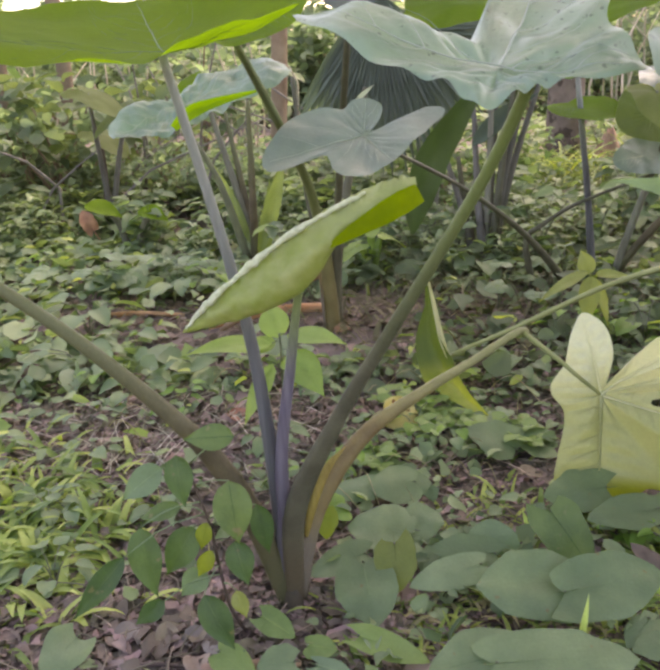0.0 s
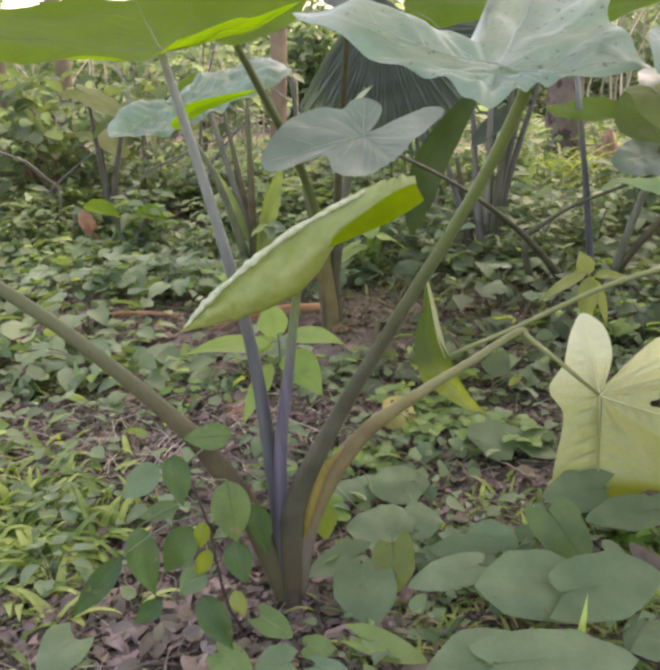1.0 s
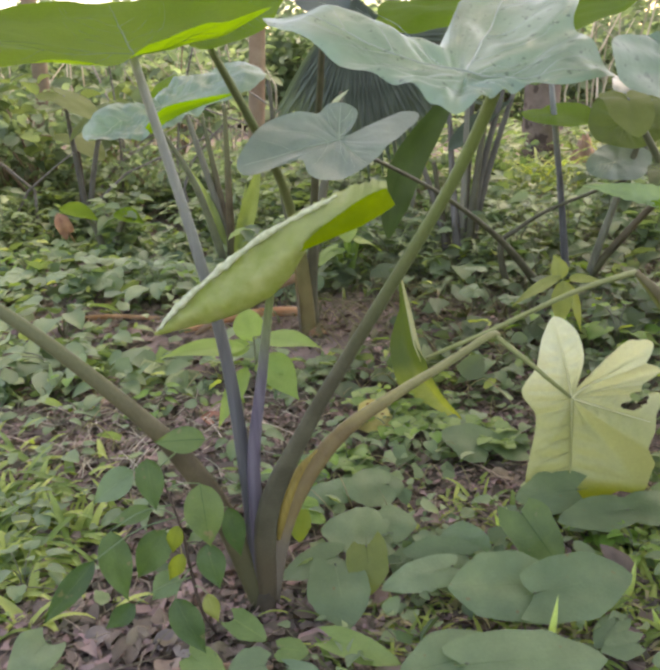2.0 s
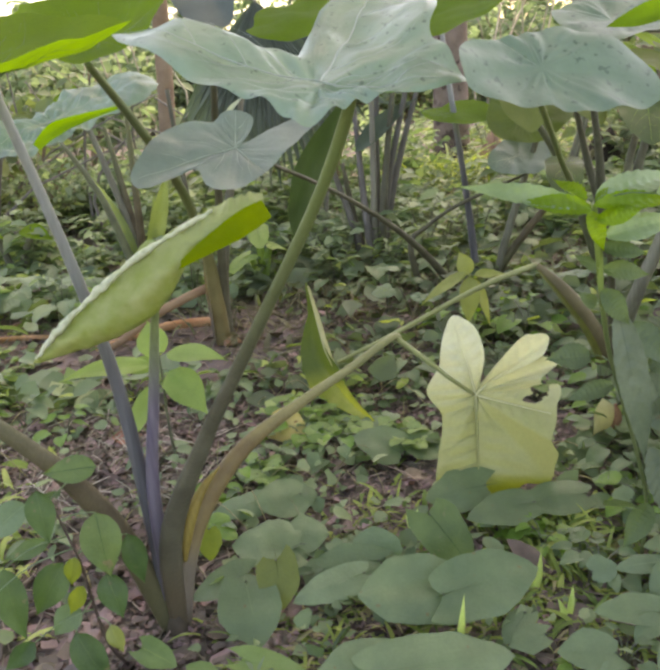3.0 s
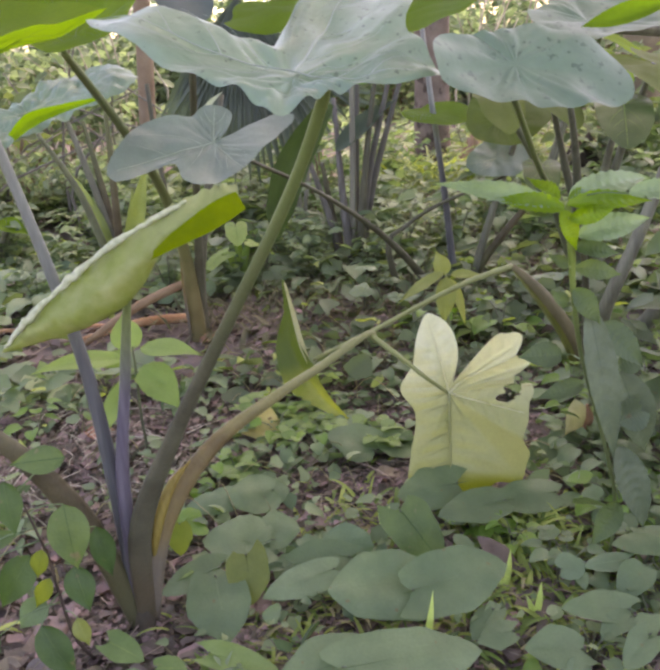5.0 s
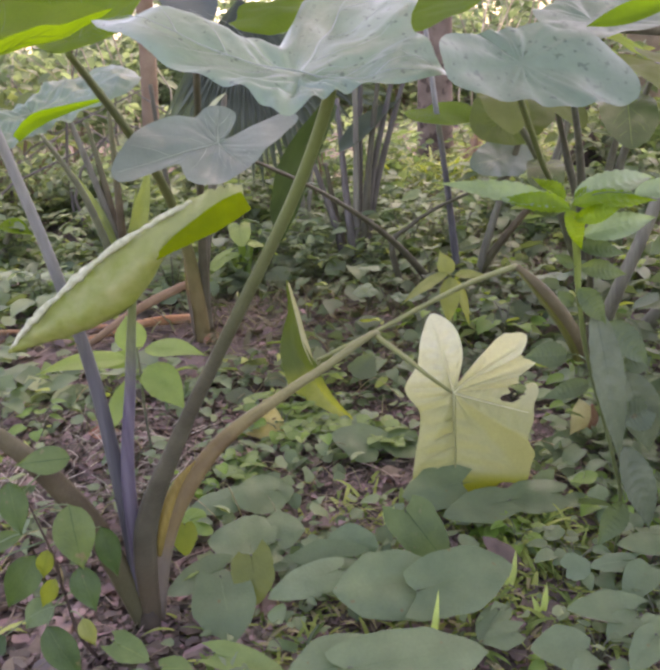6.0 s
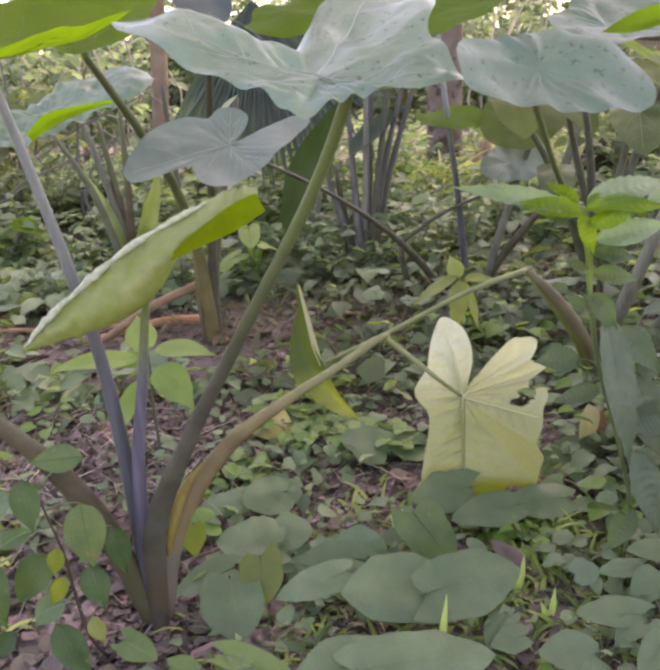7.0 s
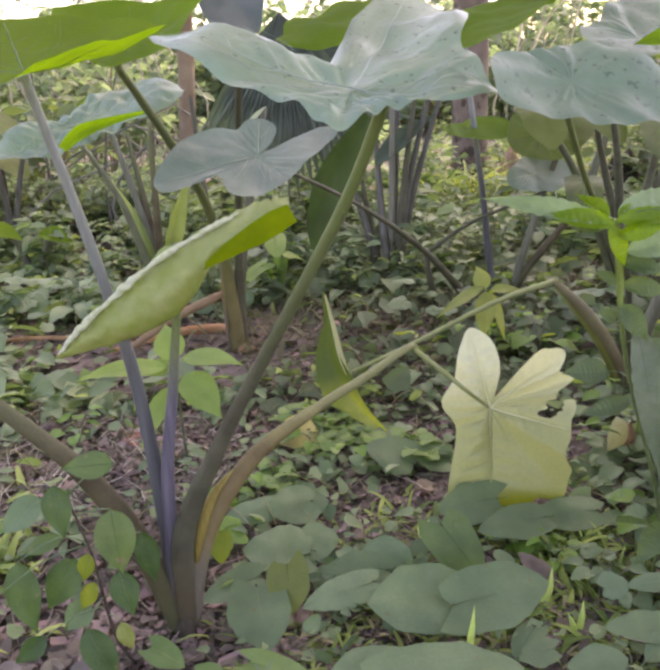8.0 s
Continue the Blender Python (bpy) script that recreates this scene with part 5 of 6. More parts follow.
oval_weed((0.184, 1.601, 0.059), (0.086, 1.595, 0.057), 0.097, (0.000, -0.410, 0.912))
oval_weed((0.167, 1.605, 0.052), (0.220, 1.605, 0.051), 0.066, (0.000, -0.410, 0.912))
oval_weed((0.157, 1.418, 0.053), (0.036, 1.446, 0.066), 0.114, (0.000, -0.410, 0.912))
oval_weed((0.154, 1.450, 0.062), (0.225, 1.438, 0.057), 0.084, (0.000, -0.410, 0.912))
oval_weed((0.104, 1.609, 0.052), (-0.009, 1.593, 0.045), 0.064, (0.000, -0.410, 0.912), PALE_WEED)
oval_weed((-0.002, 1.454, 0.099), (-0.005, 1.425, 0.046), 0.044, (0.000, -0.876, 0.482), GLOW_LEAF, "weed with one upright yellow green leaf")
oval_weed((0.066, 1.361, 0.054), (-0.041, 1.331, 0.040), 0.066, (0.000, -0.410, 0.912))
oval_weed((0.061, 1.298, 0.081), (0.075, 1.186, 0.031), 0.111, (0.000, -0.410, 0.912))
oval_weed((0.118, 1.302, 0.112), (0.118, 1.260, 0.037), 0.074, (0.000, -0.876, 0.482), OLIVE_WEED, "weed with one olive green upright leaf")
oval_weed((0.269, 1.290, 0.065), (0.137, 1.260, 0.052), 0.062, (0.000, -0.410, 0.912), PALE_WEED)
oval_weed((0.302, 1.331, 0.056), (0.184, 1.351, 0.065), 0.061, (0.000, -0.410, 0.912))
oval_weed((0.301, 1.354, 0.040), (0.306, 1.396, 0.088), 0.095, (0.000, -0.753, 0.659), PALE_WEED)
oval_weed((0.555, 1.495, 0.077), (0.427, 1.486, 0.073), 0.103, (0.000, -0.410, 0.912))
oval_weed((0.404, 1.352, 0.125), (0.466, 1.300, 0.031), 0.092, (0.000, -0.876, 0.482), WEED_DARK, "weed with one dark green upright leaf")
oval_weed((0.626, 1.412, 0.075), (0.487, 1.401, 0.070), 0.085, (0.000, -0.410, 0.912))
oval_weed((0.742, 1.439, 0.058), (0.603, 1.444, 0.060), 0.079, (0.000, -0.410, 0.912))
oval_weed((0.396, 1.195, 0.084), (0.244, 1.204, 0.088), 0.125, (0.000, -0.410, 0.912))
oval_weed((0.379, 1.167, 0.091), (0.548, 1.187, 0.101), 0.114, (0.000, -0.410, 0.912))
oval_weed((0.240, 1.026, 0.086), (0.450, 1.022, 0.084), 0.101, (0.000, -0.410, 0.912))
oval_weed((0.264, 1.054, 0.075), (0.142, 1.035, 0.067), 0.096, (0.000, -0.410, 0.912))
oval_weed((0.044, 1.137, 0.056), (0.153, 1.093, 0.036), 0.049, (0.000, -0.410, 0.912), FRESH_WEED, "weed with one light green broad leaf")
oval_weed((0.710, 1.079, 0.058), (0.605, 1.099, 0.067), 0.062, (0.000, -0.410, 0.912))
oval_weed((0.606, 1.025, 0.046), (0.520, 1.041, 0.053), 0.067, (0.000, -0.410, 0.912))
oval_weed((0.767, 1.196, 0.060), (0.688, 1.198, 0.061), 0.042, (0.000, -0.410, 0.912), PALE_WEED)
oval_weed((0.842, 1.213, 0.066), (0.753, 1.229, 0.074), 0.050, (0.000, -0.410, 0.912))
oval_weed((0.647, 1.201, 0.059), (0.694, 1.206, 0.061), 0.051, (0.000, -0.410, 0.912), PALE_WEED)
oval_weed((0.704, 1.008, 0.069), (0.644, 0.969, 0.051), 0.047, (0.000, -0.410, 0.912))
oval_weed((0.507, 1.140, 0.049), (0.458, 1.100, 0.031), 0.043, (0.000, -0.410, 0.912))
oval_weed((0.522, 1.093, 0.041), (0.460, 1.086, 0.038), 0.044, (0.000, -0.410, 0.912))
oval_weed((0.779, 1.626, 0.026), (0.916, 1.685, 0.053), 0.078, (0.000, -0.410, 0.912))
oval_weed((0.434, 1.761, 0.035), (0.335, 1.830, 0.066), 0.105, (0.000, -0.410, 0.912))
oval_weed((0.519, 1.755, 0.037), (0.439, 1.785, 0.050), 0.098, (0.000, -0.410, 0.912))
oval_weed((0.799, 1.364, 0.078), (0.768, 1.382, 0.086), 0.059, (0.000, -0.410, 0.912), PALE_WEED)
oval_weed((-0.116, 1.204, 0.055), (-0.059, 1.167, 0.038), 0.047, (0.000, -0.410, 0.912), FRESH_WEED, "weed with one light green broad leaf")
oval_weed((-0.179, 1.130, 0.049), (-0.117, 1.086, 0.030), 0.054, (0.000, -0.410, 0.912), FRESH_WEED, "weed with one light green broad leaf")
oval_weed((-0.057, 1.105, 0.041), (-0.117, 1.102, 0.040), 0.058, (0.000, -0.410, 0.912))
oval_weed((-0.038, 1.140, 0.042), (0.010, 1.131, 0.038), 0.044, (0.000, -0.410, 0.912), FRESH_WEED, "weed with one light green broad leaf")
oval_weed((-0.419, 1.184, 0.053), (-0.466, 1.128, 0.028), 0.081, (0.000, -0.410, 0.912))
oval_weed((-0.024, 1.097, 0.041), (0.041, 1.072, 0.030), 0.032, (0.000, -0.410, 0.912), PALE_WEED)
for x, y, z, turn, size in ((-0.6, 3.5, 0.11, 80, 0.15), (-0.84, 3.34, 0.11, 240, 0.15), (-0.42, 3.45, 0.09, 100, 0.11), (-0.75, 3.55, 0.12, 20, 0.13), (-1.05, 3.5, 0.1, 280, 0.12), (-0.95, 3.7, 0.12, 60, 0.13), (-1.25, 3.6, 0.1, 200, 0.13), (0.62, 2.85, 0.1, 250, 0.1), (0.72, 2.75, 0.09, 80, 0.1), (0.66, 3.0, 0.14, 20, 0.11), (0.98, 2.6, 0.08, 120, 0.1), (1.2, 2.5, 0.08, 60, 0.12), (1.3, 2.75, 0.1, 300, 0.12)):
    broad_weed((x, y, z), turn, size * (0.72 if x > 0.3 else 0.9), (0.1, -0.25), PALE_WEED, label="weed with a broad grey green leaf")
broad_weed((0.0, 1.545, 0.05), 140, 0.06, (0.0, -0.35), FRESH_LEAF, label="weed with one bright green broad leaf")


def leafy_weed(leaves, size, height, mat, label, seed):
    """A low weed: leaves on short petioles round one foot."""
    pick = np.random.default_rng(seed)
    ob = thing("low_weed", (0, 0, 0), label, "weed", "low weeds")
    for k in range(leaves):
        a = math.tau * (k + pick.uniform(-0.3, 0.3)) / leaves
        reach = pick.uniform(0.35, 1.1) * size * 1.1
        tip = Vector((math.cos(a) * reach, math.sin(a) * reach, height * pick.uniform(0.4, 1.0)))
        part("petiole", tube([(0, 0, -0.005), (tip.x * 0.4, tip.y * 0.4, tip.z * 0.75), tip], (0.0016, 0.0013, 0.001), 5, 5), GREEN_STEM, ob)
        big = size * pick.uniform(0.6, 1.2)
        part("leaf", strip_leaf(tip, (math.cos(a), math.sin(a), pick.uniform(-0.2, 0.3)), (pick.uniform(-0.2, 0.2), pick.uniform(-0.4, 0.1), 1), big, big * pick.uniform(0.7, 0.9), 0.7, 0.25, 0.0, 5, 7, "heart"), mat, ob)
    return ob


protos = [leafy_weed(7, 0.055, 0.07, WEED_LEAF, "low weed with dull green heart shaped leaves", 1), leafy_weed(9, 0.04, 0.06, WEED_LEAF, "low weed with small dull green leaves", 2),
          leafy_weed(6, 0.07, 0.09, WEED_LEAF, "low weed with broad dull green leaves", 3), leafy_weed(6, 0.045, 0.08, FRESH_LEAF, "low weed with fresh green leaves", 4), leafy_weed(8, 0.05, 0.05, WEED_LEAF, "low spreading weed in the litter", 5)]
for ob, (x, y) in zip(protos, ((0.9, 1.62), (0.3, 1.95), (-0.55, 2.3), (0.22, 1.95), (-0.6, 1.9))):
    ob.location = (x, y, ground_height(x, y))
picker = random.Random(11)
for x, y, z in scattered(110, -1.0, 1.3, 1.0, 2.5, 1.6, 0.5):
    if (x + 0.07) ** 2 + (y - 1.3) ** 2 > 0.02 and y > 1.1 - 0.2 * (x > 0.7) and not (-0.1 < x < 0.66 and y < 1.56 and picker.random() < 0.75) and not (0.36 < x < 0.84 and y < 1.8):
        copy_thing(picker.choice(protos), pose(x, y, z, 0, 0, picker.uniform(0, 360)) @ Matrix.Scale(picker.uniform(0.7, 1.2), 4))
for x, y, z in scattered(170, -2.3, 2.2, 2.4, 4.8, 1.6, 0.6):
    copy_thing(picker.choice(protos), pose(x, y, z, 0, 0, picker.uniform(0, 360)) @ Matrix.Scale(picker.uniform(1.0, 1.8), 4))


def lobed_weed(stalks, size, height, mat, label, seed):
    """A low weed whose leaves are each of three rounded leaflets."""
    pick = np.random.default_rng(seed)
    ob = thing("lobed_weed", (0, 0, 0), label, "weed", "lobed weeds")
    for k in range(stalks):
        a = math.tau * (k + pick.uniform(-0.3, 0.3)) / stalks
        reach = pick.uniform(0.4, 1.3) * size * 1.5
        tip = Vector((math.cos(a) * reach, math.sin(a) * reach, height * pick.uniform(0.5, 1.0)))
        stalk = part("petiole", tube([(0, 0, -0.005), (tip.x * 0.4, tip.y * 0.4, tip.z * 0.75), tip], (0.0014, 0.0011, 0.0009), 5, 5), GREEN_STEM, ob)
        for turn in (-1.9, 0.0, 1.9):
            b = a + turn + pick.uniform(-0.2, 0.2)
            end = tip + Vector((math.cos(b), math.sin(b), pick.uniform(-0.25, 0.15))) * size * pick.uniform(0.8, 1.15)
            part("leaflet", oval_leaf(tip, end, size * pick.uniform(0.7, 0.95), (pick.uniform(-0.25, 0.25), pick.uniform(-0.5, 0.05), 1), k + turn, 6, 5), mat, stalk)
    return ob


lobed = [lobed_weed(5, 0.034, 0.06, FRESH_WEED, "low weed with light green three lobed leaves", 31), lobed_weed(6, 0.03, 0.05, WEED_LEAF, "low weed with dull three lobed leaves", 32)]
for ob, (x, y) in zip(lobed, ((0.26, 1.9), (0.33, 2.02))):
    ob.location = (x, y, ground_height(x, y))
for k in range(30):
    x, y = 0.1 + 0.42 * ((k * 0.618) % 1.0), 1.72 + 0.4 * ((k * 0.382 + 0.1) % 1.0)
    if k > 17:
        x, y = -0.9 + 2.1 * ((k * 0.618) % 1.0), 1.85 + 0.9 * ((k * 0.382) % 1.0)
    copy_thing(lobed[k % 2 if k > 17 else k % 3 // 2], pose(x, y, ground_height(x, y), 0, 0, 71 * k) @ Matrix.Scale(0.75 + 0.5 * ((k * 0.27) % 1.0), 4))


def sapling(at, stem, radius, leaves, mat, stem_mat, label, fold=0.2, ridges=0.0):
    """A young woody plant: stem and single leaves given by foot, tip, width and upper side."""
    ob = thing("sapling", at, label, "sapling")
    part("stem", tube(stem, radius, 8, 16), stem_mat, ob)
    for row in leaves:
        foot, tip, width, up = Vector(row[0]), Vector(row[1]), row[2], row[3]
        near = min((Vector(glide(stem, k / 24)) for k in range(25)), key=lambda p: (p - foot).length)
        if (near - foot).length > 0.012:
            part("petiole", tube([near, near.lerp(foot, 0.5) + Vector((0, 0, 0.1 * (near - foot).length)), foot], (0.0014, 0.0011, 0.0009), 5, 5), stem_mat if (near - foot).length < 0.05 else PALE_WEED, ob)
        leaf = part("leaf", strip_leaf(foot, tip - foot + Vector(up) * 0.12 * (tip - foot).length, up, (tip - foot).length * 1.03, width, 0.45, fold, 0.002, 7, 48 if ridges else 12, "ovate", width * 99, ridges), row[4] if len(row) > 4 else mat, ob)
        part("midrib", strip_leaf(foot + Vector(up).normalized() * 0.001, tip - foot + Vector(up) * 0.12 * (tip - foot).length, up, (tip - foot).length * 0.98, 0.0013, 0.45, 0.0, 0, 3, 12, "grass"), row[4] if len(row) > 4 else mat, leaf)
    return ob


sapling((-0.14, 1.24, 0.0), [(-0.14, 1.24, -0.02), (-0.161, 1.2, 0.07), (-0.172, 1.2, 0.155), (-0.177, 1.2, 0.228), (-0.187, 1.2, 0.283), (-0.2, 1.2, 0.345)], (0.0032, 0.003, 0.0026, 0.0022, 0.0018, 0.0012), (
    ((-0.120, 1.188, 0.395), (-0.198, 1.189, 0.396), 0.042, (0.000, -0.800, 0.600)),
    ((-0.213, 1.191, 0.369), (-0.205, 1.165, 0.294), 0.044, (0.000, -0.944, 0.330)),
    ((-0.281, 1.175, 0.257), (-0.265, 1.140, 0.152), 0.057, (-0.188, -0.941, 0.282)),
    ((-0.301, 1.136, 0.231), (-0.386, 1.106, 0.146), 0.038, (0.000, -0.944, 0.330)),
    ((-0.188, 1.133, 0.156), (-0.148, 1.104, 0.072), 0.050, (0.000, -0.944, 0.330)),
    ((-0.140, 1.191, 0.211), (-0.124, 1.167, 0.143), 0.046, (0.000, -0.944, 0.330)),
    ((-0.140, 1.204, 0.312), (-0.132, 1.176, 0.213), 0.062, (0.095, -0.953, 0.286)),
    ((-0.103, 1.217, 0.259), (-0.089, 1.204, 0.174), 0.038, (0.282, -0.941, 0.188)),
    # Three small leaves coloured yellow green as if light fell on them.
    ((-0.142, 1.157, 0.142), (-0.129, 1.142, 0.099), 0.027, (0.000, -0.944, 0.330), YELLOWISH_LEAF),
    ((-0.181, 1.192, 0.247), (-0.194, 1.183, 0.203), 0.027, (0.000, -0.944, 0.330), GLOW_LEAF),
    ((-0.178, 1.190, 0.196), (-0.206, 1.184, 0.152), 0.027, (0.000, -0.944, 0.330), GLOW_LEAF),
    ((-0.254, 1.259, 0.313), (-0.324, 1.243, 0.269), 0.051, (-0.196, -0.784, 0.588), PALE_WEED),
    ((-0.228, 1.239, 0.251), (-0.302, 1.243, 0.231), 0.030, (-0.196, -0.784, 0.588)),
    ((-0.206, 1.212, 0.229), (-0.256, 1.188, 0.158), 0.054, (0.000, -0.944, 0.330)),
    ((-0.257, 1.156, 0.133), (-0.306, 1.144, 0.100), 0.033, (0.000, -0.944, 0.330)),
    ((-0.197, 1.207, 0.152), (-0.239, 1.193, 0.112), 0.044, (0.000, -0.944, 0.330), PALE_WEED)), WEED_DARK, DARK_TWIG, "slim sapling with dark stem and oval dark green leaves")
sapling((-0.105, 1.97, 0.0), [(-0.105, 1.97, -0.02), (-0.105, 1.95, 0.11), (-0.1, 1.95, 0.238), (-0.1, 1.95, 0.29)], (0.004, 0.0035, 0.003, 0.002), (
    ((-0.12, 1.94, 0.27), (-0.308, 1.85, 0.3), 0.06, (0, -0.5, 0.9)), ((-0.105, 1.95, 0.28), (-0.12, 2.0, 0.36), 0.075, (0, -0.8, 0.5)), ((-0.12, 1.93, 0.22), (-0.195, 1.83, 0.115), 0.05, (-0.3, -0.9, 0.3)),
    ((-0.08, 1.93, 0.25), (0.0, 1.84, 0.17), 0.085, (0.2, -0.9, 0.5)), ((-0.08, 1.94, 0.29), (0.06, 1.85, 0.295), 0.06, (0, -0.5, 0.9)), ((-0.11, 1.95, 0.27), (-0.19, 1.93, 0.26), 0.05, (0, -0.6, 0.8)), ((-0.1, 1.94, 0.22), (-0.03, 1.88, 0.22), 0.05, (0, -0.6, 0.8))),
    LIGHT_LEAF, GREEN_STEM, "small sapling with thin light green leaves")
sapling((0.802, 2.42, 0.0), [(0.802, 2.42, -0.02), (0.802, 2.4, 0.125), (0.798, 2.4, 0.25)], (0.005, 0.004, 0.003), (
    ((0.79, 2.39, 0.262), (0.63, 2.33, 0.205), 0.042, (-0.2, -0.5, 0.9)), ((0.795, 2.385, 0.25), (0.772, 2.34, 0.115), 0.062, (-0.2, -0.95, 0.2)), ((0.81, 2.39, 0.24), (0.845, 2.35, 0.1), 0.034, (0.3, -0.9, 0.3)),
    ((0.795, 2.4, 0.25), (0.775, 2.42, 0.32), 0.056, (0, -0.9, 0.4)), ((0.81, 2.39, 0.25), (0.9, 2.37, 0.25), 0.036, (0, -0.6, 0.8))),
    YELLOWISH_LEAF, FRESH_STEM, "small yellowish green sapling among weeds")
sapling((0.745, 1.25, 0.0), [(0.755, 1.25, -0.02), (0.762, 1.24, 0.139), (0.742, 1.24, 0.242), (0.715, 1.24, 0.341), (0.687, 1.24, 0.442), (0.672, 1.24, 0.544), (0.668, 1.24, 0.606), (0.65, 1.225, 0.684)], (0.0032, 0.0033, 0.0034, 0.0036, 0.0039, 0.0045, 0.006, 0.0058), (
    ((0.735, 1.2, 0.694), (0.86, 1.215, 0.688), 0.036, (0.1, -0.75, 0.65), SHOOT_GREY),
    ((0.619, 1.193, 0.689), (0.455, 1.253, 0.732), 0.033, (-0.149, -0.8, 0.58), SHOOT_GREY),
    ((0.627, 1.202, 0.686), (0.540, 1.228, 0.706), 0.015, (-0.206, -0.928, 0.309)),
    ((0.643, 1.231, 0.689), (0.610, 1.273, 0.721), 0.026, (0.000, -0.600, 0.800)),
    ((0.632, 1.205, 0.682), (0.570, 1.229, 0.691), 0.031, (-0.302, -0.905, 0.302), SAP_MID),
    ((0.640, 1.216, 0.676), (0.660, 1.204, 0.617), 0.029, (0.000, -0.981, 0.196)),
    ((0.657, 1.231, 0.688), (0.814, 1.280, 0.705), 0.050, (0.100, -0.597, 0.796), SHOOT_GREY),
    ((0.646, 1.213, 0.685), (0.79, 1.228, 0.677), 0.032, (0.1, -0.8, 0.6)),
    ((0.648, 1.208, 0.664), (0.72, 1.2, 0.676), 0.028, (0.15, -0.95, 0.2)),
    ((0.632, 1.188, 0.684), (0.532, 1.208, 0.707), 0.031, (-0.15, -0.8, 0.58)),
    ((0.657, 1.231, 0.688), (0.714, 1.246, 0.692), 0.025, (0.100, -0.597, 0.796)),
    ((0.667, 1.221, 0.634), (0.798, 1.243, 0.646), 0.042, (0.101, -0.858, 0.504), SHOOT_GREY),
    ((0.666, 1.231, 0.615), (0.741, 1.229, 0.598), 0.032, (0.105, -0.843, 0.527), SAP_MID),
    ((0.677, 1.248, 0.576), (0.757, 1.249, 0.557), 0.032, (0.101, -0.909, 0.404), SAP_MID),
    ((0.657, 1.226, 0.584), (0.627, 1.234, 0.609), 0.018, (0.000, -0.944, 0.330), SAP_MID),
    ((0.667, 1.229, 0.548), (0.705, 1.210, 0.494), 0.038, (0.000, -0.944, 0.330), SAP_MID),
    ((0.656, 1.225, 0.523), (0.635, 1.235, 0.550), 0.022, (0.000, -0.944, 0.330), SAP_MID),
    # Leaves below the whorl take dimmer colours in place of shade.
    ((0.693, 1.228, 0.518), (0.724, 1.174, 0.264), 0.051, (-0.098, -0.976, 0.195), DULL_WEED),
    ((0.727, 1.253, 0.477), (0.790, 1.225, 0.405), 0.05, (0.101, -0.909, 0.404), SAP_DULL),
    ((0.747, 1.215, 0.272), (0.790, 1.185, 0.122), 0.058, (0.098, -0.976, 0.195), DULL_WEED),
    ((0.769, 1.262, 0.385), (0.823, 1.255, 0.226), 0.07, (-0.098, -0.976, 0.195), DULL_WEED),
    ((0.682, 1.298, 0.412), (0.608, 1.301, 0.416), 0.046, (0.000, -0.800, 0.600), SAP_DULL),
    ((0.727, 1.305, 0.351), (0.639, 1.295, 0.339), 0.032, (0.000, -0.800, 0.600), SAP_DULL),
    ((0.763, 1.236, 0.150), (0.704, 1.205, 0.094), 0.046, (0.000, -0.874, 0.486), SAP_MID),
    ((0.762, 1.258, 0.396), (0.817, 1.263, 0.411), 0.043, (0.000, -0.944, 0.330), SAP_DULL),
    ((0.761, 1.246, 0.301), (0.825, 1.253, 0.320), 0.058, (0.000, -0.944, 0.330), SAP_DULL)), SHOOT_LEAF, SAP_STEM, "sapling with a whorl of bright green young leaves", 0.3, 0.002)

# ---- fallen things ----
def fallen_leaf(at, turn, size, mat, label, tilt=0.2):
    at = Vector((at[0], at[1], ground_height(at[0], at[1]) + 0.012 + (at[2] if len(at) > 2 else 0)))
    a = radians(turn)
    return whole("fallen_leaf", strip_leaf(at, (math.cos(a), math.sin(a), tilt * 0.3), (0, -tilt, 1), size, size * 0.55, 0.9, 0.35, size * 0.05, 7, 10, "ovate", turn), mat, at, label, "dead leaf", "fallen leaves")


for x, y, turn, size, mat, label in ((-0.62, 2.08, 10, 0.09, DEAD_TAN, "pale brown dead leaf"), (-0.28, 2.12, -20, 0.11, DEAD_RED, "reddish brown dead leaf"), (-0.36, 2.66, 160, 0.07, DEAD_TAN, "pale brown dead leaf on soil"), (0.02, 2.75, 20, 0.10, DEAD_RED, "orange brown dead leaf on bare soil"),
                                     (0.2, 1.32, 40, 0.05, DEAD_YELLOW, "small orange yellow dead leaf"),
                                     (0.42, 1.68, 10, 0.08, DEAD_TAN, "brown dead leaf on bare soil"), (-0.45, 1.62, 60, 0.08, DEAD_TAN, "greyish brown dead leaf"), (-0.3, 1.2, 40, 0.09, DEAD_TAN, "greyish brown dead leaf"), (-0.4, 1.3, 140, 0.1, DEAD_TAN, "greyish brown dead leaf"), (-0.22, 1.12, 90, 0.08, DEAD_TAN, "greyish brown dead leaf"), (-0.33, 1.08, 200, 0.1, DEAD_TAN, "greyish brown dead leaf")):
    fallen_leaf((x, y), turn, size, mat, label)

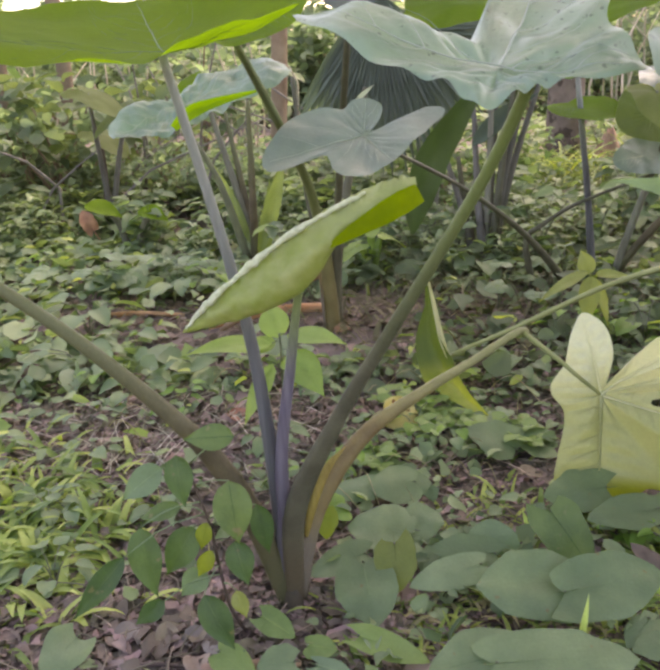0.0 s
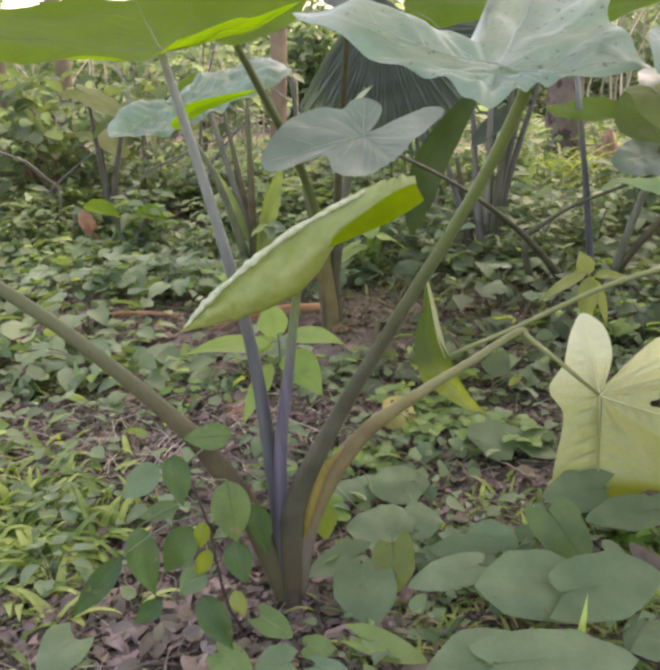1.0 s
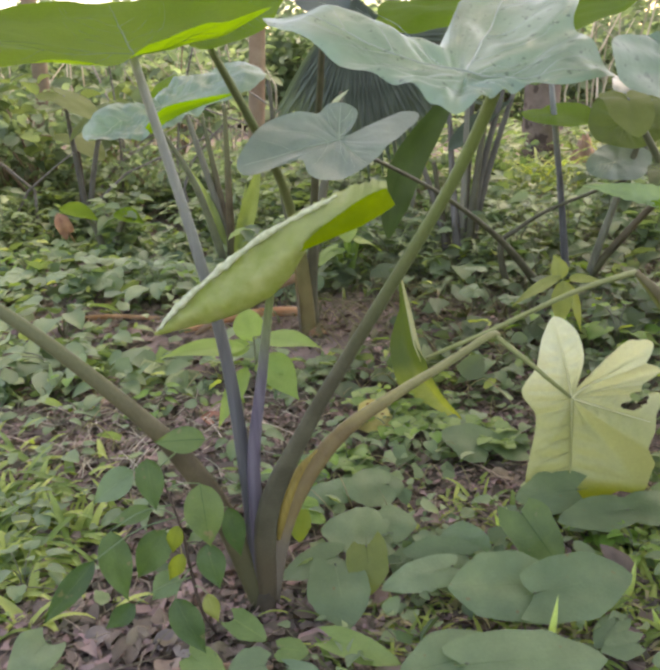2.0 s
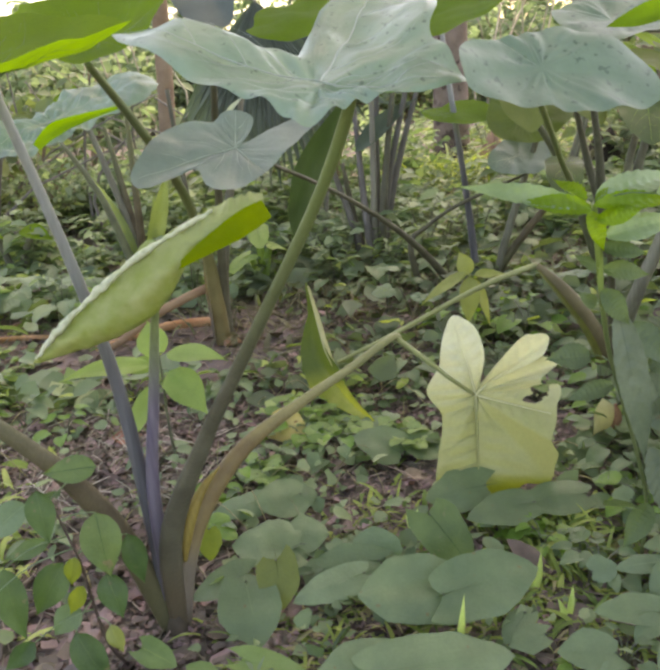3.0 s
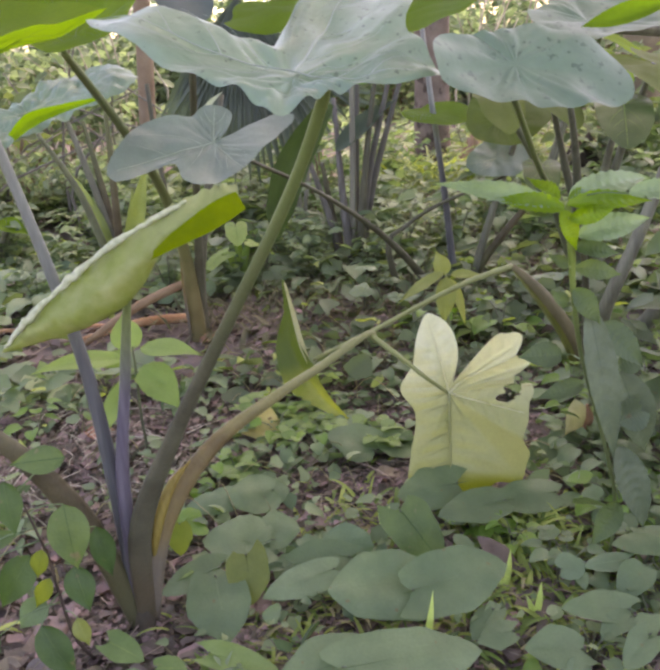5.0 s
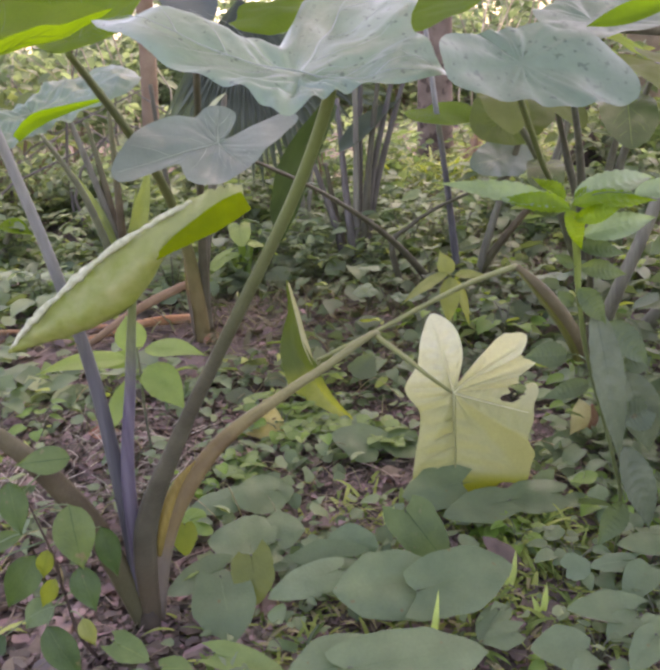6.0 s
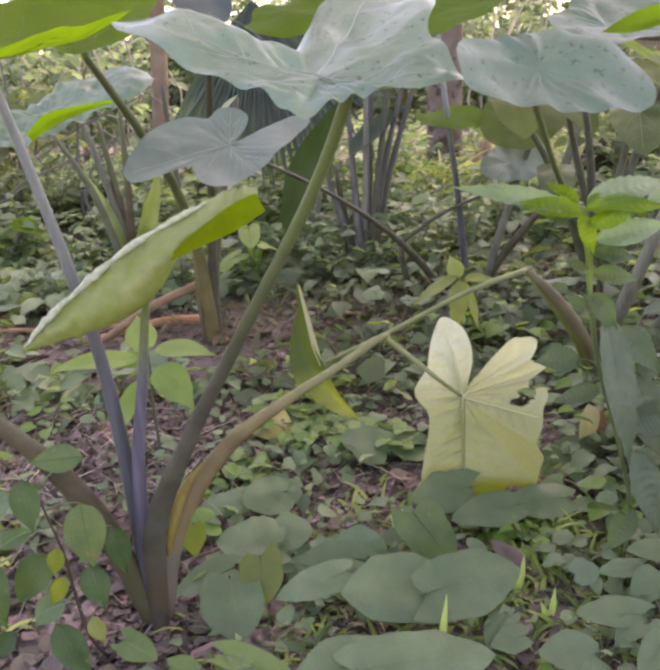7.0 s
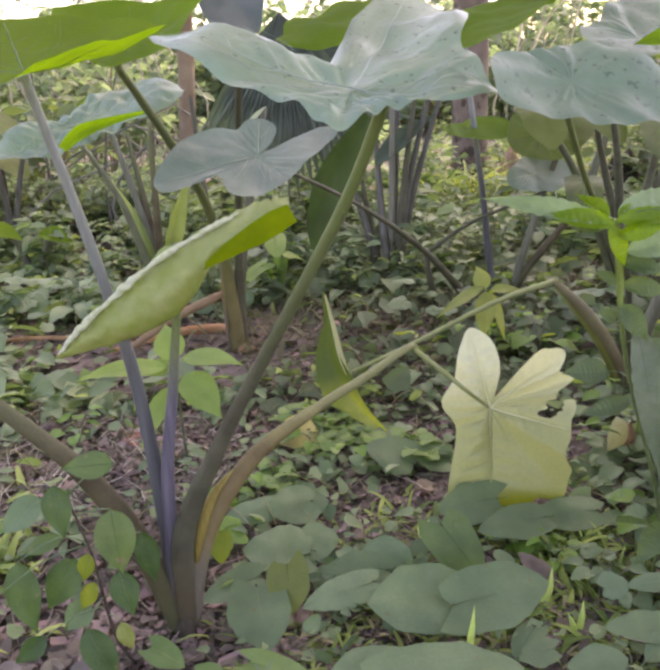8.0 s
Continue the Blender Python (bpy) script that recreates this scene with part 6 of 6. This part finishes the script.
for k in range(26):
    x, y = -0.62 + 0.56 * ((k * 0.618) % 1.0), 1.0 + 0.32 * ((k * 0.382 + 0.3) % 1.0)
    if (x + 0.07) ** 2 + (y - 1.3) ** 2 > 0.008:
        fallen_leaf((x, y), 77 * k, 0.045 + 0.04 * ((k * 0.27) % 1.0), (DEAD_TAN, DEAD_MAUVE, DEAD_GREY)[k % 3], ("greyish brown dead leaf", "dull reddish dead leaf", "mauve grey dead leaf")[k % 3] + " on bare soil", 0.4)
for line, radii, label in (([(-0.43, 2.88, 0.012), (-0.254, 2.941, 0.03), (-0.16, 2.963, 0.036), (-0.016, 2.954, 0.034), (0.06, 2.92, 0.02)], (0.008, 0.014, 0.017, 0.017, 0.012), "fallen orange leaf stalk on soil"),
                           ([(-0.38, 2.84, 0.012), (-0.309, 2.8, 0.065), (-0.214, 2.8, 0.121), (-0.121, 2.8, 0.164), (0.0, 2.8, 0.208)], (0.009, 0.013, 0.015, 0.016, 0.015), "dry brown stalk leaning on the plant"),
                           ([(-0.95, 3.12, 0.012), (-0.75, 3.1, 0.02), (-0.55, 3.06, 0.012)], (0.008, 0.011, 0.008), "fallen orange leaf stalk on soil"),
                           ([(-0.5, 3.08, 0.012), (-0.4, 3.05, 0.018), (-0.3, 3.04, 0.01)], (0.006, 0.009, 0.006), "short fallen orange stalk")):
    whole("fallen_stalk", tube(line, radii, 9, 16, 0.0, 0.7), DULL_DRY if "leaning" in label else DRY_STEM, line[0], label, "dead stalk", "fallen stalks")
whole("stick", tube([(-0.21, 1.135, 0.012), (-0.14, 1.13, 0.018), (-0.05, 1.125, 0.012)], (0.009, 0.011, 0.008), 7, 8, 0.0, 0.7), WOOD_CHIP, (-0.14, 1.13, 0), "reddish brown stick lying on soil", "stick")
whole("stick", tube([(-0.42, 1.15, 0.008), (-0.3, 1.155, 0.012), (-0.19, 1.14, 0.008)], (0.003, 0.004, 0.002), 6, 8), DARK_TWIG, (-0.3, 1.15, 0), "thin dark twig lying on soil", "stick")

curled = thing("fallen_leaf", (0.893, 1.69, ground_height(0.893, 1.69)), "curled pale yellow dead leaf standing in weeds", "dead leaf", "fallen leaves")
part("leaf_blade", oval_leaf((0.898, 1.685, 0.05), (0.886, 1.675, 0.135), 0.064, (-0.2, -1, 0.2), 3, 10, 9, 0.1, 0.3), DEAD_PALE, curled)
part("rolled_edge", tube([(0.908, 1.68, 0.055), (0.917, 1.665, 0.09), (0.907, 1.66, 0.13)], (0.004, 0.009, 0.003), 8, 10), DEAD_RED, curled, "brown rolled leaf edge")
part("petiole", tube([(0.896, 1.70, 0.0), (0.9, 1.695, 0.03), (0.898, 1.685, 0.055)], (0.003, 0.003, 0.0025), 6, 6), DEAD_RED, curled, "thin dry brown stalk")
fallen_yellow = thing("fallen_leaf", (0.18, 1.96, ground_height(0.18, 1.96)), "fallen bright yellow leaf lying on low weeds", "dead leaf", "fallen leaves")
part("leaf_blade", oval_leaf((0.145, 1.975, 0.055), (0.238, 1.94, 0.03), 0.085, (-0.1, -0.72, 0.69), 7, 12, 9, 0.12, 0.2), DEAD_YELLOW, fallen_yellow)
part("petiole", tube([(0.105, 2.0, 0.004), (0.12, 1.99, 0.035), (0.147, 1.974, 0.056)], (0.002, 0.0025, 0.0025), 6, 8), DEAD_PALE, fallen_yellow, "pale thin leaf stalk")
dry_red = thing("fallen_leaf", (-1.22, 4.3, ground_height(-1.22, 4.3)), "orange brown curled dead leaf standing in weeds", "dead leaf", "fallen leaves")
part("leaf_blade", oval_leaf((-1.215, 4.3, 0.13), (-1.268, 4.32, 0.235), 0.085, (0.1, -0.95, 0.3), 9, 12, 9, 0.15, 0.35), DEAD_RED, dry_red)
part("petiole", tube([(-1.18, 4.31, -0.01), (-1.19, 4.305, 0.07), (-1.216, 4.3, 0.135)], (0.005, 0.005, 0.004), 6, 8), DEAD_RED, dry_red, "dry brown leaf stalk")
mauve = thing("fallen_leaf", (0.588, 1.265, ground_height(0.588, 1.265)), "reddish grey curled dead leaf leaning on weeds", "dead leaf", "fallen leaves")
part("leaf_blade", oval_leaf((0.596, 1.262, -0.006), (0.535, 1.285, 0.088), 0.058, (0.45, -0.88, 0.15), 5, 12, 9, 0.12, 0.35), DEAD_MAUVE, mauve)

# ---- further taro plants in the background ----
def back_taro(at, stems, label):
    ob = thing("taro_plant", at, label, "plant", "taro plants")
    foot = Vector(at)
    for k, (tip, size, turn, mat, leaf) in enumerate(stems):
        tip = Vector(tip)
        part("petiole", tube([foot + Vector((0.02 * k - 0.03, 0, -0.02)), foot.lerp(tip, 0.5) + Vector((0, 0, 0.06)), tip], (0.022, 0.015, 0.008), 8, 14), mat, ob)
        if size:
            a = radians(turn)
            add_blade(ob, Blade(tip, (math.sin(a), math.cos(a), -0.45), (math.sin(a) * 0.5, math.cos(a) * 0.5 - 0.2, 0.9), sized(TARO, size), size * 0.02, 9, 1.5, k), leaf, () if leaf in (LIT_LEAF, DULL_LIT) else (0, 135, -135), SOFT_VEIN, thick=0.0016, pairs=3, around=60)
    return ob



stalks = back_taro((-0.32, 3.78, 0), (((-0.55, 3.6, 0.68), 0.0, 0, GREEN_STEM, LIT_LEAF), ((-0.28, 3.7, 0.75), 0.0, 0, BROWN_STEM, LIT_LEAF), ((-0.4, 3.85, 0.7), 0.0, 0, BROWN_STEM, LIT_LEAF), ((-0.5, 3.85, 0.85), 0.2, 200, GREY_STEM, LIT_LEAF), ), "cluster of thin taro stalks behind fallen leaves")
for foot, way, length, width in (((-0.31, 3.72, 0.05), (0.32, -0.25, 0.85), 0.52, 0.075), ((-0.33, 3.76, 0.1), (-0.35, 0.1, 0.9), 0.45, 0.06), ((-0.28, 3.74, 0.02), (0.15, -0.1, 0.9), 0.4, 0.06)):
    part("leaf_sheath", strip_leaf(foot, way, (0.2, -1, 0.1), length, width, 0.25, 0.6, 0, 5, 10, "lance"), PALE_SHEATH, stalks)
back_taro((-1.3, 5.0, 0), (((-1.29, 5.0, 0.56), 0.22, 120, DARK_TWIG, DULL_LIT), ((-1.05, 4.8, 0.72), 0.26, 250, BACK_STEM, DULL_LIT), ((-1.25, 4.75, 0.8), 0.24, 110, BACK_STEM, DULL_LIT)), "taro plant with dull green leaves in the shade")
low_taro = back_taro((-0.98, 4.2, 0), (((-1.1, 4.12, 0.26), 0.0, 260, GREY_STEM, FRESH_LEAF), ((-0.84, 4.12, 0.22), 0.0, 90, GREY_STEM, FRESH_LEAF)), "low taro plant with level bright green leaves")
for foot, way, length in (((-1.18, 4.1, 0.293), (0.2, -0.02, -0.06), 0.21), ((-0.92, 4.1, 0.246), (0.15, -0.02, -0.045), 0.165)):
    part("leaf_blade", strip_leaf(foot, way, (0, -0.3, 1), length, 0.14, 0.2, 0.3, 0.0, 5, 10, "ovate"), LIT_LEAF, low_taro, "level leaf lit bright green")
back_taro((0.2, 3.4, 0), (((0.13, 3.35, 0.16), 0.1, 250, LIGHT_LEAF, LIGHT_LEAF), ((0.26, 3.36, 0.2), 0.12, 60, LIGHT_LEAF, LIGHT_LEAF), ((0.2, 3.4, 0.26), 0.1, 180, LIGHT_LEAF, LIGHT_LEAF)), "young yellowish taro shoots beside old stalks")
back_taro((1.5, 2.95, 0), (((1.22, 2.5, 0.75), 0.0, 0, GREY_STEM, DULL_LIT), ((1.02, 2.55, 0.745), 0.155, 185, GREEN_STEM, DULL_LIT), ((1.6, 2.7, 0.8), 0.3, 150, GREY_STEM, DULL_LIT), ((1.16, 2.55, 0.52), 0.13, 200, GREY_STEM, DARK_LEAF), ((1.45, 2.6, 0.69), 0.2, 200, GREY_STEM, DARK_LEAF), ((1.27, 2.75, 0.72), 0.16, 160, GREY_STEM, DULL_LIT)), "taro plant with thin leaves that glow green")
back_taro((1.9, 4.4, 0), (((1.7, 4.2, 0.7), 0.25, 200, GREY_STEM, BLUE_LEAF), ((2.1, 4.2, 0.8), 0.3, 160, GREY_STEM, LIT_LEAF), ((2.3, 4.5, 0.9), 0.3, 120, GREY_STEM, LIT_LEAF)), "taro plant under the trees")
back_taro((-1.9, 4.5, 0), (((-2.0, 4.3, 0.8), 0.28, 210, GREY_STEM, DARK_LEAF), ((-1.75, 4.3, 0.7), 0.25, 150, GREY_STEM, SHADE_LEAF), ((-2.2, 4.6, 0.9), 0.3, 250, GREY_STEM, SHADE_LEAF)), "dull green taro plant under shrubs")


def upright_weed(leaves, height, mean, mat, label, seed):
    """A standing weed: a few stems with many small leaves along them."""
    pick = np.random.default_rng(seed)
    ob = thing("upright_weed", (0, 0, 0), label, "weed", "upright weeds")
    spots, ways = [], []
    for k in range(5):
        a = math.tau * k / 5 + pick.uniform(-0.4, 0.4)
        tip = Vector((math.cos(a) * height * 0.35, math.sin(a) * height * 0.35, height * pick.uniform(0.6, 1.0)))
        line = [(0, 0, -0.01), (tip.x * 0.35, tip.y * 0.35, tip.z * 0.55), tip]
        part("stem", tube(line, (0.0035, 0.0028, 0.0015), 5, 6), GREEN_STEM, ob)
        for q in range(leaves // 5):
            spots.append(glide(line, pick.uniform(0.25, 1.0)))
            b = pick.uniform(0, math.tau)
            ways.append((math.cos(b), math.sin(b), pick.uniform(-0.3, 0.5)))
    size = mean * pick.uniform(0.6, 1.4, len(spots))
    part("foliage", leaf_cloud(spots, ways, pick.normal(0, 0.25, (len(spots), 3)) + (0, -0.1, 1), size, size * 0.55), mat, ob)
    return ob


tall = [upright_weed(50, 0.34, 0.08, COVER_LEAF, "standing weed with small grey green leaves", 21), upright_weed(60, 0.26, 0.07, COVER_LEAF, "bushy low weed with small leaves", 22),
        upright_weed(45, 0.42, 0.095, SHRUB_LEAF, "standing weed with yellow green leaves", 23), upright_weed(40, 0.3, 0.1, DEEP_LEAF, "standing weed with dark green leaves", 24)]
for ob, (x, y) in zip(tall, ((1.2, 3.6), (0.5, 3.5), (1.5, 3.9), (-0.9, 4.2))):
    ob.location = (x, y, ground_height(x, y))
for k, (x, y, z) in enumerate(scattered(150, -2.6, 3.0, 3.3, 6.2, 2.0, 0.5)):
    if not (-1.5 < x < -0.65 and y > 3.4 and y < 4.75) and (y < 4.0 or min(abs((x - 0.1) / (y - 0.1) - 0.268), abs((x - 0.1) / (y - 0.1) - 0.47)) > 0.04) and (y < 3.5 or abs((x - 0.05) / (y - 0.08) + 0.26) > 0.07):
        copy_thing(tall[k % 4], pose(x, y, z, 0, 0, picker.uniform(0, 360)) @ Matrix.Scale(picker.uniform(0.6, 1.1) * (0.8 if x < -0.3 and y < 4.2 else 1.0), 4))
for k in range(16):
    x, y = 0.56 + 0.34 * ((k * 0.618) % 1.0), 1.03 + 0.4 * ((k * 0.382) % 1.0)
    copy_thing(protos[(3, 1, 1, 3, 4)[k % 5]], pose(x, y, ground_height(x, y), 0, 0, 83 * k) @ Matrix.Scale(0.55 + 0.3 * ((k * 0.27) % 1.0), 4))
for k, (x, y, z) in enumerate(scattered(42, 0.62, 1.5, 1.0, 2.2, 1.0, 0.3)):
    if x < 0.84 and 1.25 < y < 1.8:
        continue
    copy_thing(picker.choice(protos), pose(x, y, z, 0, 0, picker.uniform(0, 360)) @ Matrix.Scale(picker.uniform(0.7, 1.2), 4))
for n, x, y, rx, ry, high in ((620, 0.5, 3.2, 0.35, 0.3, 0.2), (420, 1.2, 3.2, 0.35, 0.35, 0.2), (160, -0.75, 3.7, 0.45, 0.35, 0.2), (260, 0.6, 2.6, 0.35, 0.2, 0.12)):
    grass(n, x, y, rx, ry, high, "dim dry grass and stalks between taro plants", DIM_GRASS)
for k, (x, y, z) in enumerate(scattered(70, -2.4, 0.3, 4.3, 5.7, 1.0, 0.2)):
    copy_thing(tall[k % 4], pose(x, y, z, 0, 0, 137 * k) @ Matrix.Scale(picker.uniform(0.7, 1.0), 4))
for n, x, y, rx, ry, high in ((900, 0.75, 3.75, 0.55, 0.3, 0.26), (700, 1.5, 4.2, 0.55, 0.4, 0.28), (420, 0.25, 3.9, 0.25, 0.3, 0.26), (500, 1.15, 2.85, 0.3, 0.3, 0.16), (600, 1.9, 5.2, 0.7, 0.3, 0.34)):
    grass(n, x, y, rx, ry, high, "soft grass between taro plants, greyed for haze", HAZE_GRASS)
grass(260, 1.5, 5.5, 0.2, 0.2, 0.5, "light green grass in the light behind the stalks")
grass(200, 2.25, 5.7, 0.15, 0.2, 0.4, "light green grass at the tree foot")
grass(520, -1.65, 5.0, 0.4, 0.35, 0.22, "soft grass before the shrubs, greyed for haze", HAZE_GRASS)
grass(420, -2.1, 5.4, 0.4, 0.3, 0.3, "taller grass before the shrubs, greyed for haze", HAZE_GRASS)
